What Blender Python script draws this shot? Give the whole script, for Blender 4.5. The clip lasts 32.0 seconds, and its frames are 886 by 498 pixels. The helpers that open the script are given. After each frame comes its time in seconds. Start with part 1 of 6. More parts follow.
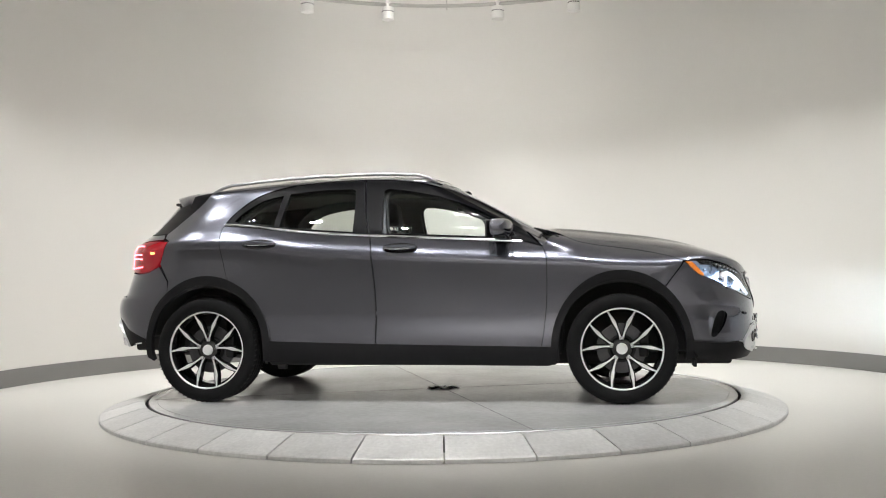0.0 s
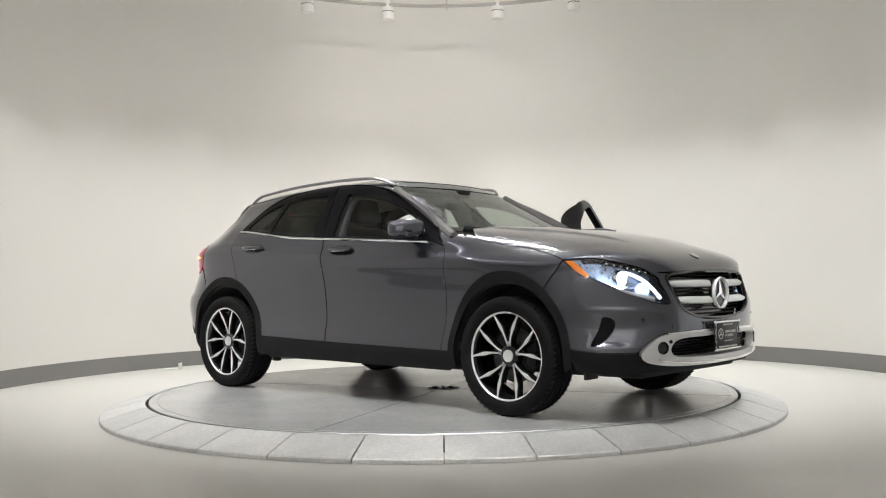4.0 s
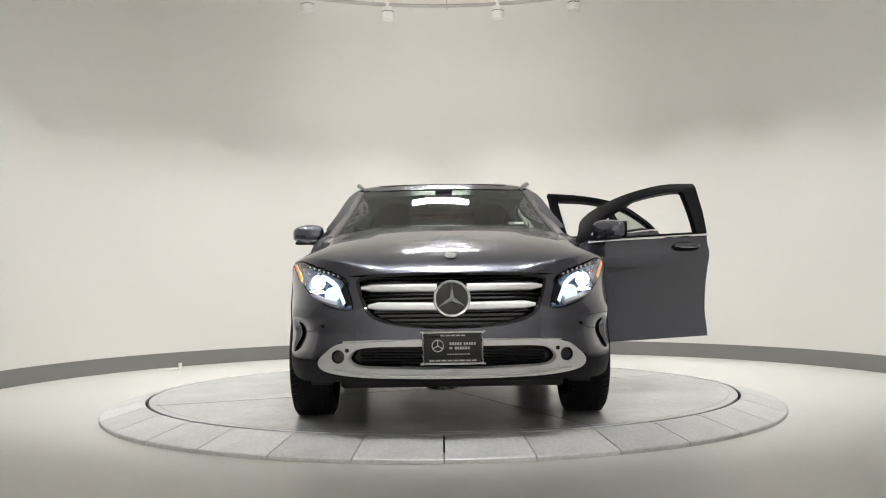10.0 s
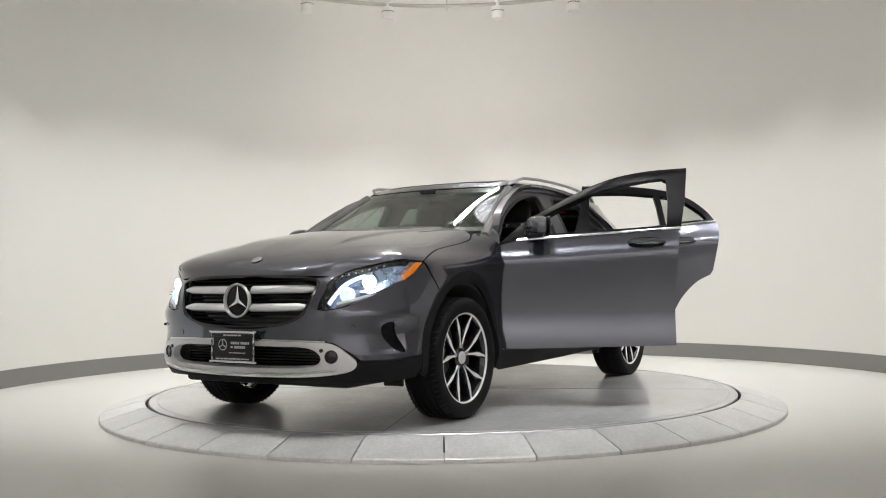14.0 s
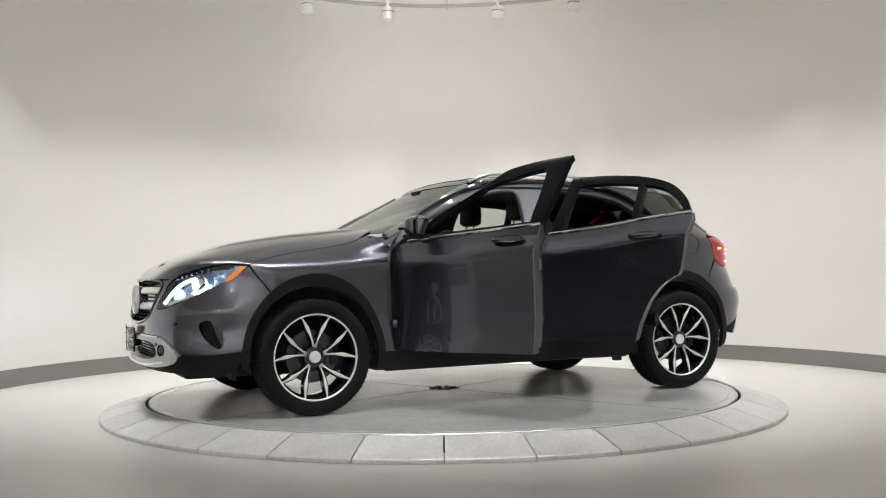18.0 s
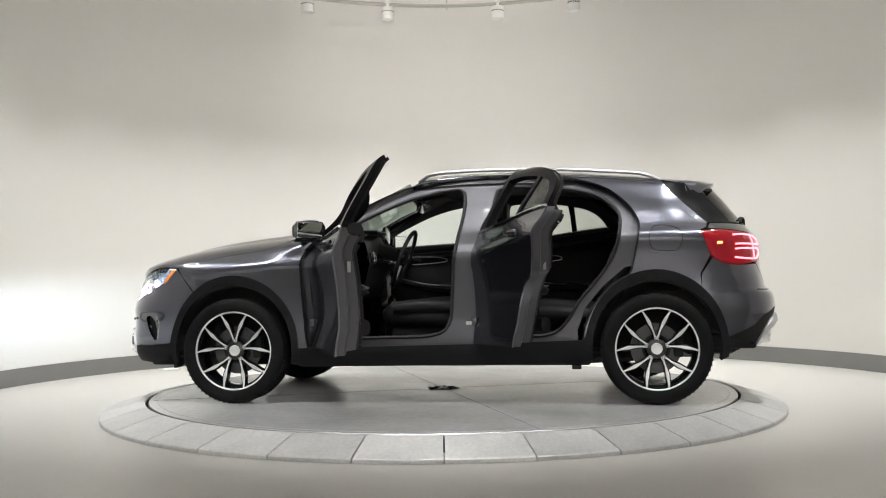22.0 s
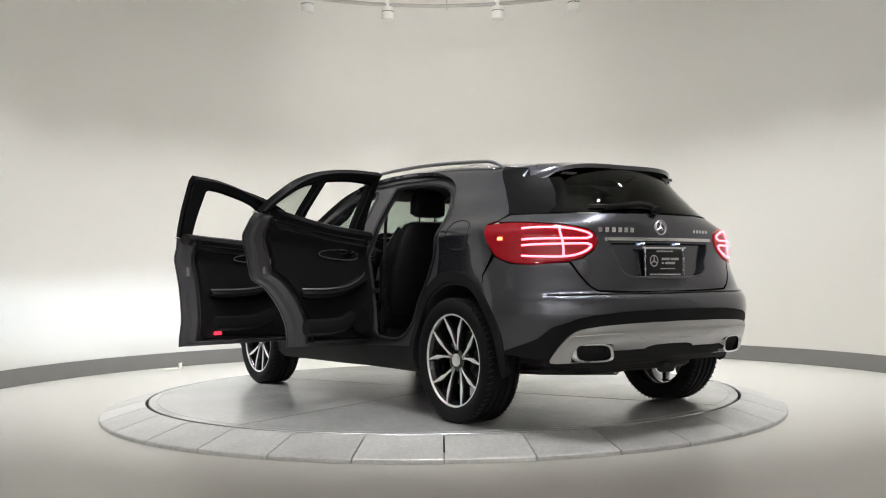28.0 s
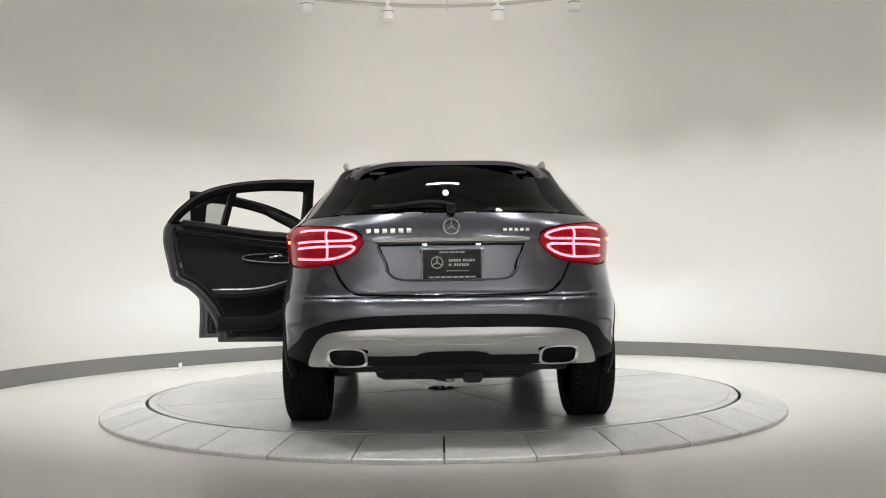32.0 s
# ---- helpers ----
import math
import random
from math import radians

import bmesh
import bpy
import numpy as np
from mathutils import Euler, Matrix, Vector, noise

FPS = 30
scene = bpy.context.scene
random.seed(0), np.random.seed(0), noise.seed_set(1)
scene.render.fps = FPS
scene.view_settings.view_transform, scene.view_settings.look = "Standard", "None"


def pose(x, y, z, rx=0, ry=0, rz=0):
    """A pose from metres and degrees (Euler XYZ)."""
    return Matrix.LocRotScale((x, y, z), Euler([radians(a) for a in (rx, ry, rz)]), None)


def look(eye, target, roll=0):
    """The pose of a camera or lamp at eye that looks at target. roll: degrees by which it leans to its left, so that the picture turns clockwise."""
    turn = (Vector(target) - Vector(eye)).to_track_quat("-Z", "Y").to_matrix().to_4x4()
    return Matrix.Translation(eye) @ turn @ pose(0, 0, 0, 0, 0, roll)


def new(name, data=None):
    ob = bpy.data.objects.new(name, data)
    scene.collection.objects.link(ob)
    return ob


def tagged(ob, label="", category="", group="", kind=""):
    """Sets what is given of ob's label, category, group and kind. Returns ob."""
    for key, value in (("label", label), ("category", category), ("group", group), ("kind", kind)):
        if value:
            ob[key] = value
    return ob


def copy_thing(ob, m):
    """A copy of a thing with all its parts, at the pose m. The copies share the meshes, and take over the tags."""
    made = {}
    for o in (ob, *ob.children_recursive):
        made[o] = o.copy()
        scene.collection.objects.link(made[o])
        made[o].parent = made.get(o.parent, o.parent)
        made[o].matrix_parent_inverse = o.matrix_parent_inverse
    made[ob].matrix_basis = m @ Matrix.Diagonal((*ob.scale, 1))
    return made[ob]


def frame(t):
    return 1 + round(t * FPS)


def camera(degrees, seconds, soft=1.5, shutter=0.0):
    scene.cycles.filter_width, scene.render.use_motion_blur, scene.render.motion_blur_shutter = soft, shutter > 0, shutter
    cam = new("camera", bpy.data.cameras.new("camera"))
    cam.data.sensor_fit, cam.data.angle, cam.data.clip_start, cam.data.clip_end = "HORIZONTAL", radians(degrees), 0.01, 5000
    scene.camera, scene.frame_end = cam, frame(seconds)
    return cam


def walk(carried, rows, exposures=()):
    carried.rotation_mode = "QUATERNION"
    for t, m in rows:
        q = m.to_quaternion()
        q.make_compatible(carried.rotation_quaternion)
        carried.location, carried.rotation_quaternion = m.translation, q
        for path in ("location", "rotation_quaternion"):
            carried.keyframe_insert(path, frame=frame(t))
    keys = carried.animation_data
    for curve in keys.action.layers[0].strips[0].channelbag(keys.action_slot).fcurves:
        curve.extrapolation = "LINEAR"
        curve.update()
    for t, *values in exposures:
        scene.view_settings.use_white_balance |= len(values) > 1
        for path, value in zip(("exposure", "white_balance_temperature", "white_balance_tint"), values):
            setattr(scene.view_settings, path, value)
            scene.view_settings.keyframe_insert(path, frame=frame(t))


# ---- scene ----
cam = camera(50.68, 32.0, 1.05)
# The camera stands still on a low tripod, a little tilted up and leaning.
EYE = look((0.0, -6.834, 0.772), (0.0018, -5.8346, 0.807), -0.795)
walk(cam, [(0.0, EYE), (32.0, EYE)], [(0.0, 0.08, 6500, 10), (32.0, 0.08, 6500, 10)])

# ---- light ----
ROOM_X, ROOM_Y, ROOM_R = 0.10, 0.55, 3.97     # round showroom bay
FLOOR_Z, CEIL_Z = -0.097, 4.55
TRACK_R, LAMP_Z = 3.10, 3.72
LAMP_ANGLES = (-62, -45.5, -29.4, -12.4, 10.6, 26.6, 44, 62, 80, 100, 122, 142, 161, 180, -80, -100, -122, -142, -161)

world = bpy.data.worlds.new("world")
scene.world = world
world.use_nodes = True
world.node_tree.nodes["Background"].inputs[0].default_value = (0.9, 0.95, 1.0, 1)
world.node_tree.nodes["Background"].inputs[1].default_value = 0.02


def spot(name, at, target, watts, cone, blend, colour, size):
    data = bpy.data.lights.new(name, "SPOT")
    data.energy, data.spot_size, data.spot_blend = watts, radians(cone), blend
    data.color, data.shadow_soft_size = colour, size
    ob = new(name, data)
    ob.matrix_world = look(at, target)
    return ob


def area(name, at, target, watts, sx, sy, colour):
    data = bpy.data.lights.new(name, "AREA")
    data.shape, data.size, data.size_y, data.energy, data.color = "RECTANGLE", sx, sy, watts, colour
    ob = new(name, data)
    ob.matrix_world = look(at, target)
    return ob


WARM = (0.975, 0.975, 0.965)
for a in LAMP_ANGLES:
    lx = ROOM_X + TRACK_R * math.sin(radians(a))
    ly = ROOM_Y + TRACK_R * math.cos(radians(a))
    inward, watts, cone = (0.97, 175, 78) if abs(a) < 118 else (0.45, 122, 66)     # those at the front are aimed at the car
    spot("track_spot", (lx, ly, LAMP_Z - 0.03), (ROOM_X + inward * (lx - ROOM_X), ROOM_Y + inward * (ly - ROOM_Y), 0.0), watts, cone, 1.0, WARM, 0.05)
# added unseen spot at the bay's front panel, brightens the wall's upper middle
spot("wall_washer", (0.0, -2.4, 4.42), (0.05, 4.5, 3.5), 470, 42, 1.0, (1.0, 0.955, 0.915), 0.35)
# long panels on the ceiling, two over the bay; the hall pair is added
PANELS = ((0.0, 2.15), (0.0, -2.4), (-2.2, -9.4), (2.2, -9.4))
for px, py in PANELS[2:]:
    # unseen fill aimed at the hall's back wall, brightens the car's reflections
    area("panel_glow", (px, py, CEIL_Z - 0.08), (px, -12.0, 2.0), 190, 1.1, 0.24, (1, 0.98, 0.97))

# ---- materials ----
def material(name, colour, rough=0.5, metal=0.0, vary=0.08, scale=6.0, fine=120.0, bump=0.0, coat=0.0, spread=0.06, emit=None, power=0.0, glass=0.0, ior=1.45, alpha=1.0):
    """A principled surface with variation at two scales in colour, gloss and relief."""
    m = bpy.data.materials.new(name)
    m.use_nodes = True
    nt = m.node_tree
    b = nt.nodes["Principled BSDF"]
    b.inputs["Base Color"].default_value = (*colour, 1)
    b.inputs["Roughness"].default_value = rough
    b.inputs["Metallic"].default_value = metal
    b.inputs["IOR"].default_value = ior
    b.inputs["Alpha"].default_value = alpha
    if coat:
        b.inputs["Coat Weight"].default_value = coat
        b.inputs["Coat Roughness"].default_value = 0.02
    if glass:
        b.inputs["Transmission Weight"].default_value = glass
    if emit:
        b.inputs["Emission Color"].default_value = (*emit, 1)
        b.inputs["Emission Strength"].default_value = power
    if vary or bump:
        co = nt.nodes.new("ShaderNodeTexCoord")
        big, small = nt.nodes.new("ShaderNodeTexNoise"), nt.nodes.new("ShaderNodeTexNoise")
        big.inputs["Scale"].default_value, small.inputs["Scale"].default_value = scale, fine
        big.inputs["Detail"].default_value, small.inputs["Detail"].default_value = 4, 3
        for n in (big, small):
            nt.links.new(co.outputs["Object"], n.inputs["Vector"])
        both = nt.nodes.new("ShaderNodeMix")
        both.inputs[0].default_value = 0.45
        nt.links.new(big.outputs["Fac"], both.inputs[2])
        nt.links.new(small.outputs["Fac"], both.inputs[3])
        ramp = nt.nodes.new("ShaderNodeValToRGB")
        lo, hi = 1 - vary, 1 + vary
        ramp.color_ramp.elements[0].position, ramp.color_ramp.elements[1].position = 0.3, 0.7
        ramp.color_ramp.elements[0].color = (*[min(c * lo, 1) for c in colour], 1)
        ramp.color_ramp.elements[1].color = (*[min(c * hi, 1) for c in colour], 1)
        nt.links.new(both.outputs[0], ramp.inputs[0])
        nt.links.new(ramp.outputs[0], b.inputs["Base Color"])
        span = nt.nodes.new("ShaderNodeMapRange")
        span.inputs[3].default_value, span.inputs[4].default_value = max(rough - spread, 0.01), min(rough + spread, 1)
        nt.links.new(big.outputs["Fac"], span.inputs[0])
        nt.links.new(span.outputs[0], b.inputs["Roughness"])
        if bump:
            bp = nt.nodes.new("ShaderNodeBump")
            bp.inputs["Strength"].default_value, bp.inputs["Distance"].default_value = bump, 0.002
            nt.links.new(small.outputs["Fac"], bp.inputs["Height"])
            nt.links.new(bp.outputs[0], b.inputs["Normal"])
    return m


def thin_glass(name, tint, gloss=0.018, dark=0.0):
    """A thin pane: mostly see-through with a mirror coat; dark adds a tint."""
    m = bpy.data.materials.new(name)
    m.use_nodes = True
    nt = m.node_tree
    nt.nodes.remove(nt.nodes["Principled BSDF"])
    clear, shine, mix, facing = (nt.nodes.new("ShaderNodeBsdfTransparent"), nt.nodes.new("ShaderNodeBsdfGlossy"),
                                 nt.nodes.new("ShaderNodeMixShader"), nt.nodes.new("ShaderNodeLayerWeight"))
    clear.inputs[0].default_value = (*[c * (1 - dark) for c in tint], 1)
    shine.inputs[0].default_value = (1, 1, 1, 1)
    shine.inputs[1].default_value = 0.01
    facing.inputs[0].default_value = 0.5
    power, grow = nt.nodes.new("ShaderNodeMath"), nt.nodes.new("ShaderNodeMath")
    power.operation, grow.operation = "POWER", "MULTIPLY_ADD"
    power.inputs[1].default_value, grow.inputs[1].default_value, grow.inputs[2].default_value = 5.0, 0.9, gloss
    nt.links.new(facing.outputs["Facing"], power.inputs[0])
    nt.links.new(power.outputs[0], grow.inputs[0])
    nt.links.new(grow.outputs[0], mix.inputs[0])
    nt.links.new(clear.outputs[0], mix.inputs[1])
    nt.links.new(shine.outputs[0], mix.inputs[2])
    nt.links.new(mix.outputs[0], nt.nodes["Material Output"].inputs[0])
    return m


FRAME_BLACK = material("satin_black_frame", (0.007, 0.007, 0.008), 0.3, 0, 0.2, 8, 120, ior=1.14)
SKID = material("satin_silver_skid", (0.58, 0.585, 0.59), 0.34, 0.85, 0.06, 5, 160, 0.05)
PAINT = material("metallic_grey_paint", (0.106, 0.109, 0.133), 0.24, 0.9, 0.04, 2.0, 900.0, 0.0, 1.0, 0.03)
BLACK_PLASTIC = material("grained_black_plastic", (0.010, 0.010, 0.011), 0.62, 0, 0.25, 9, 700, 0.25, ior=1.27)
GLOSS_BLACK = material("gloss_black", (0.008, 0.008, 0.009), 0.12, 0, 0.2, 7, 90, 0, 0.6)
RUBBER = material("tyre_rubber", (0.009, 0.009, 0.0095), 0.78, 0, 0.3, 14, 260, 0.35, ior=1.24)
SEAL = material("door_seal_rubber", (0.012, 0.012, 0.013), 0.6, 0, 0.2, 14, 260)
CHROME = material("chrome", (0.85, 0.86, 0.88), 0.07, 1, 0.03, 5, 60, 0, 0, 0.02)
EMBLEM = material("polished_silver", (0.86, 0.87, 0.88), 0.22, 0.7, 0.03, 5, 60, 0, 0, 0.02)
SATIN = material("satin_aluminium", (0.62, 0.63, 0.64), 0.28, 1, 0.05, 6, 180, 0.05)
RAIL = material("dull_aluminium", (0.36, 0.36, 0.37), 0.38, 0.9, 0.05, 6, 180, 0.05)
# darker, duller copy of the body paint, for shade in the door openings
SHADED_PAINT = material("shaded_jamb_paint", (0.085, 0.085, 0.095), 0.42, 0.5, 0.05, 3, 600, 0, 0.25)
SILVER = material("silver_plastic_trim", (0.74, 0.745, 0.75), 0.33, 0.45, 0.05, 5, 150, 0, 0.3)
MACHINED = material("machined_alloy", (0.80, 0.80, 0.80), 0.36, 0.45, 0.05, 12, 300, 0.05)
ALLOY_BLACK = material("gloss_black_alloy", (0.012, 0.012, 0.013), 0.18, 0.2, 0.2, 10, 120, 0, 0.8)
DARK_STEEL = material("dark_brake_steel", (0.10, 0.10, 0.105), 0.4, 0.9, 0.2, 20, 200, 0.1)
BRAKE = material("brushed_steel", (0.35, 0.35, 0.36), 0.35, 1, 0.15, 20, 200, 0.1)
LEATHER = material("black_leather", (0.010, 0.010, 0.011), 0.5, 0, 0.2, 10, 420, 0.4, ior=1.3)
CLOTH = material("dark_carpet", (0.012, 0.012, 0.013), 0.95, 0, 0.3, 20, 600, 0.5)
LINER = material("grey_headliner", (0.16, 0.155, 0.15), 0.9, 0, 0.1, 12, 500, 0.3)
REAR_GLASS = thin_glass("dark_rear_glass", (0.80, 0.83, 0.80), gloss=0.03, dark=0.78)
SCREEN_GLASS = thin_glass("tinted_windscreen", (0.64, 0.70, 0.66), gloss=0.025)
GLASS = thin_glass("clear_car_glass", (0.94, 0.975, 0.96))
TINT_GLASS = thin_glass("privacy_glass", (0.80, 0.83, 0.80), dark=0.06)
LENS = thin_glass("lamp_cover", (0.95, 0.96, 0.97))
MIRROR = material("mirror_glass", (0.9, 0.9, 0.9), 0.01, 1, 0)
HEADLIGHT = material("headlight_glow", (1, 1, 1), 0.3, 0, 0, emit=(0.75, 0.86, 1.0), power=25)
DRL = material("daylight_strip", (1, 1, 1), 0.3, 0, 0, emit=(0.72, 0.83, 1.0), power=1.4)
AMBER = material("amber_lens", (0.75, 0.2, 0.02), 0.15, 0, 0.1, 30, 200, 0, 0.6, emit=(1.0, 0.28, 0.02), power=0.25)
TAIL_RED = material("red_tail_lens", (0.17, 0.002, 0.006), 0.12, 0, 0.15, 25, 160, 0, 0.3, emit=(1.0, 0.010, 0.035), power=0.12)
TAIL_GLOW = material("red_light_strip", (1, 0.2, 0.2), 0.3, 0, 0, emit=(1.0, 0.16, 0.22), power=3.6)
REFLECTOR = material("red_reflector", (0.8, 0.02, 0.04), 0.2, 0, 0, emit=(1.0, 0.03, 0.06), power=2.0)
PLATE_BLACK = material("black_plate", (0.015, 0.015, 0.017), 0.35, 0, 0.2, 20, 200)
LETTER = material("white_lettering", (0.6, 0.6, 0.6), 0.5, 0, 0.1, 40, 200)
PLATE_LIGHT = material("plate_light", (1, 1, 1), 0.3, 0, 0, emit=(0.7, 0.8, 1.0), power=6)
PAPER = material("white_paper_label", (0.5, 0.5, 0.49), 0.7, 0, 0.08, 40, 200)
UNDER = material("dark_underbody", (0.02, 0.02, 0.021), 0.8, 0, 0.3, 6, 90, 0.3)
WALL_PAINT = material("warm_white_wall_paint", (0.78, 0.765, 0.73), 0.85, 0, 0.015, 0.8, 60, 0.08, 0, 0.04)
CEIL_PAINT = material("white_ceiling_paint", (0.82, 0.81, 0.79), 0.9, 0, 0.02, 1, 60, 0.08)
SKIRT = material("grey_skirting", (0.22, 0.215, 0.21), 0.6, 0, 0.05, 2, 90, 0.05)
FLOOR_MAT = material("polished_pale_floor", (0.55, 0.54, 0.51), 0.36, 0, 0.05, 1.3, 40, 0.03, 0, 0.05)
DISC_MAT = material("scuffed_steel_turntable", (0.52, 0.52, 0.525), 0.23, 0.3, 0.14, 2.2, 24, 0.0, 0, 0.04)
RING_MAT = material("grey_steel_ramp", (0.62, 0.62, 0.615), 0.38, 0.2, 0.18, 2.5, 45, 0.08, 0, 0.1)
tree = RING_MAT.node_tree          # each plate a little lighter or darker
info, shade, tone = tree.nodes.new("ShaderNodeObjectInfo"), tree.nodes.new("ShaderNodeMapRange"), tree.nodes.new("ShaderNodeHueSaturation")
shade.inputs[3].default_value, shade.inputs[4].default_value = 0.80, 1.08
tree.links.new(info.outputs["Random"], shade.inputs[0])
tree.links.new(shade.outputs[0], tone.inputs["Value"])
surface = tree.nodes["Principled BSDF"]
tree.links.new(surface.inputs["Base Color"].links[0].from_socket, tone.inputs["Color"])
tree.links.new(tone.outputs[0], surface.inputs["Base Color"])
GAP_DARK = material("dark_gap", (0.012, 0.012, 0.012), 0.8, 0, 0.2, 10, 80)
LAMP_WHITE = material("white_lamp_housing", (0.84, 0.83, 0.80), 0.4, 0, 0.04, 8, 90)
LAMP_GLOW = material("lamp_glow", (1, 1, 1), 0.4, 0, 0, emit=(0.985, 0.975, 0.96), power=420)
PANEL_GLOW = material("panel_glow", (1, 1, 1), 0.4, 0, 0, emit=(1.0, 0.98, 0.95), power=140)
TRACK_GREY = material("grey_track_metal", (0.5, 0.49, 0.46), 0.5, 0.2, 0.05, 5, 90)

# ---- mesh helpers ----
from mathutils.geometry import delaunay_2d_cdt


def part(name, bm, mat, parent=None, label="", smooth=True, sharp=None):
    """One bmesh as one mesh object, under parent."""
    me = bpy.data.meshes.new(name)
    bmesh.ops.recalc_face_normals(bm, faces=bm.faces)
    bm.to_mesh(me)
    bm.free()
    me.materials.append(mat)
    if smooth:
        me.polygons.foreach_set("use_smooth", [True] * len(me.polygons))
        me.set_sharp_from_angle(angle=radians(sharp or 38))
    ob = new(name, me)
    if parent:
        ob.parent = parent
    if label:
        ob["label"] = label
    return ob


def raw(name, verts, faces, mat, parent=None, label="", normals=None):
    """Vertices and faces as one mesh object; normals: one for each corner of each face."""
    me = bpy.data.meshes.new(name)
    me.from_pydata([tuple(v) for v in verts], [], faces)
    me.materials.append(mat)
    me.polygons.foreach_set("use_smooth", [True] * len(me.polygons))
    if normals is not None:
        me.normals_split_custom_set([tuple(n) for n in normals])
    else:
        me.set_sharp_from_angle(angle=radians(38))
    ob = new(name, me)
    if parent:
        ob.parent = parent
    if label:
        ob["label"] = label
    return ob


def rounded_box(sx, sy, sz, at=(0, 0, 0), bevel=0.01, seg=2, turn=None, bm=None):
    own = bmesh.new()
    bmesh.ops.create_cube(own, size=1)
    bmesh.ops.scale(own, vec=(sx, sy, sz), verts=own.verts)
    if bevel:
        bmesh.ops.bevel(own, geom=own.edges[:], offset=bevel, segments=seg, affect="EDGES", profile=0.5)
    if turn:
        bmesh.ops.transform(own, matrix=turn, verts=own.verts)
    bmesh.ops.translate(own, vec=at, verts=own.verts)
    return merge(bm, own)


def merge(bm, own):
    if bm is None:
        return own
    me = bpy.data.meshes.new("piece")
    own.to_mesh(me)
    own.free()
    bm.from_mesh(me)
    bpy.data.meshes.remove(me)
    return bm


def lathe(profile, n=48, axis="z", at=(0, 0, 0), bm=None, close=False):
    """Turn (radius, height) pairs round an axis."""
    own = bmesh.new()
    rings = []
    for r, h in profile:
        ring = []
        for i in range(n):
            a = 2 * math.pi * i / n
            c, s = r * math.cos(a), r * math.sin(a)
            v = (c, s, h) if axis == "z" else ((c, h, s) if axis == "y" else (h, c, s))
            ring.append(own.verts.new(Vector(v) + Vector(at)))
        rings.append(ring)
    pairs = list(zip(rings, rings[1:]))
    if close:
        pairs.append((rings[-1], rings[0]))
    for a, b in pairs:
        for i in range(n):
            j = (i + 1) % n
            own.faces.new((a[i], a[j], b[j], b[i]))
    if not close:
        if profile[0][0] > 1e-6:
            own.faces.new(rings[0][::-1])
        if profile[-1][0] > 1e-6:
            own.faces.new(rings[-1])
    bmesh.ops.remove_doubles(own, verts=own.verts, dist=1e-6)
    return merge(bm, own)


def tube(points, radius, n=8, closed=False, bm=None, flat=1.0, up=(0, 0, 1)):
    """A round (or flattened) bar along points."""
    own = bmesh.new()
    pts = [Vector(q) for q in points]
    rings = []
    for i, q in enumerate(pts):
        a = pts[i - 1] if (i or closed) else q
        b = pts[(i + 1) % len(pts)] if (i < len(pts) - 1 or closed) else q
        d = (b - a).normalized()
        side = d.cross(Vector(up))
        if side.length < 1e-4:
            side = d.cross(Vector((1, 0.3, 0)))
        side.normalize()
        top = side.cross(d)
        r = radius[i] if isinstance(radius, (list, tuple)) else radius
        rings.append([own.verts.new(q + r * (math.cos(2 * math.pi * k / n) * side + flat * math.sin(2 * math.pi * k / n) * top)) for k in range(n)])
    loops = list(zip(rings, rings[1:])) + ([(rings[-1], rings[0])] if closed else [])
    for a, b in loops:
        for k in range(n):
            own.faces.new((a[k], a[(k + 1) % n], b[(k + 1) % n], b[k]))
    if not closed:
        own.faces.new(rings[0][::-1])
        own.faces.new(rings[-1])
    return merge(bm, own)


def smooth_line(pts, n=8, closed=False):
    """Catmull-Rom line through points of two or three numbers."""
    q = [np.array(a, float) for a in pts]
    m = len(q)
    out = []
    for i in range(m if closed else m - 1):
        p1, p2 = q[i], q[(i + 1) % m]
        p0 = q[i - 1] if (i or closed) else 2 * p1 - p2
        p3 = q[(i + 2) % m] if (closed or i + 2 < m) else 2 * p2 - p1
        for k in range(n):
            s = k / n
            out.append(0.5 * (2 * p1 + (p2 - p0) * s + (2 * p0 - 5 * p1 + 4 * p2 - p3) * s * s + (3 * p1 - p0 - 3 * p2 + p3) * s ** 3))
    if not closed:
        out.append(q[-1])
    return [tuple(a) for a in out]


def monotone(xs, ys):
    """A smooth curve through (x, y) that does not overshoot, for arrays."""
    xs, ys = np.array(xs, float), np.array(ys, float)
    h, d = np.diff(xs), np.diff(ys) / np.diff(xs)
    m = np.zeros(len(xs))
    m[0], m[-1] = d[0], d[-1]
    for i in range(1, len(xs) - 1):
        if d[i - 1] * d[i] > 0:
            w1, w2 = 2 * h[i] + h[i - 1], h[i] + 2 * h[i - 1]
            m[i] = (w1 + w2) / (w1 / d[i - 1] + w2 / d[i])

    def at(x):
        x = np.clip(np.asarray(x, float), xs[0], xs[-1])
        i = np.clip(np.searchsorted(xs, x) - 1, 0, len(xs) - 2)
        t = (x - xs[i]) / h[i]
        return ((1 + 2 * t) * (1 - t) ** 2 * ys[i] + t * (1 - t) ** 2 * h[i] * m[i]
                + t * t * (3 - 2 * t) * ys[i + 1] + t * t * (t - 1) * h[i] * m[i + 1])
    return at


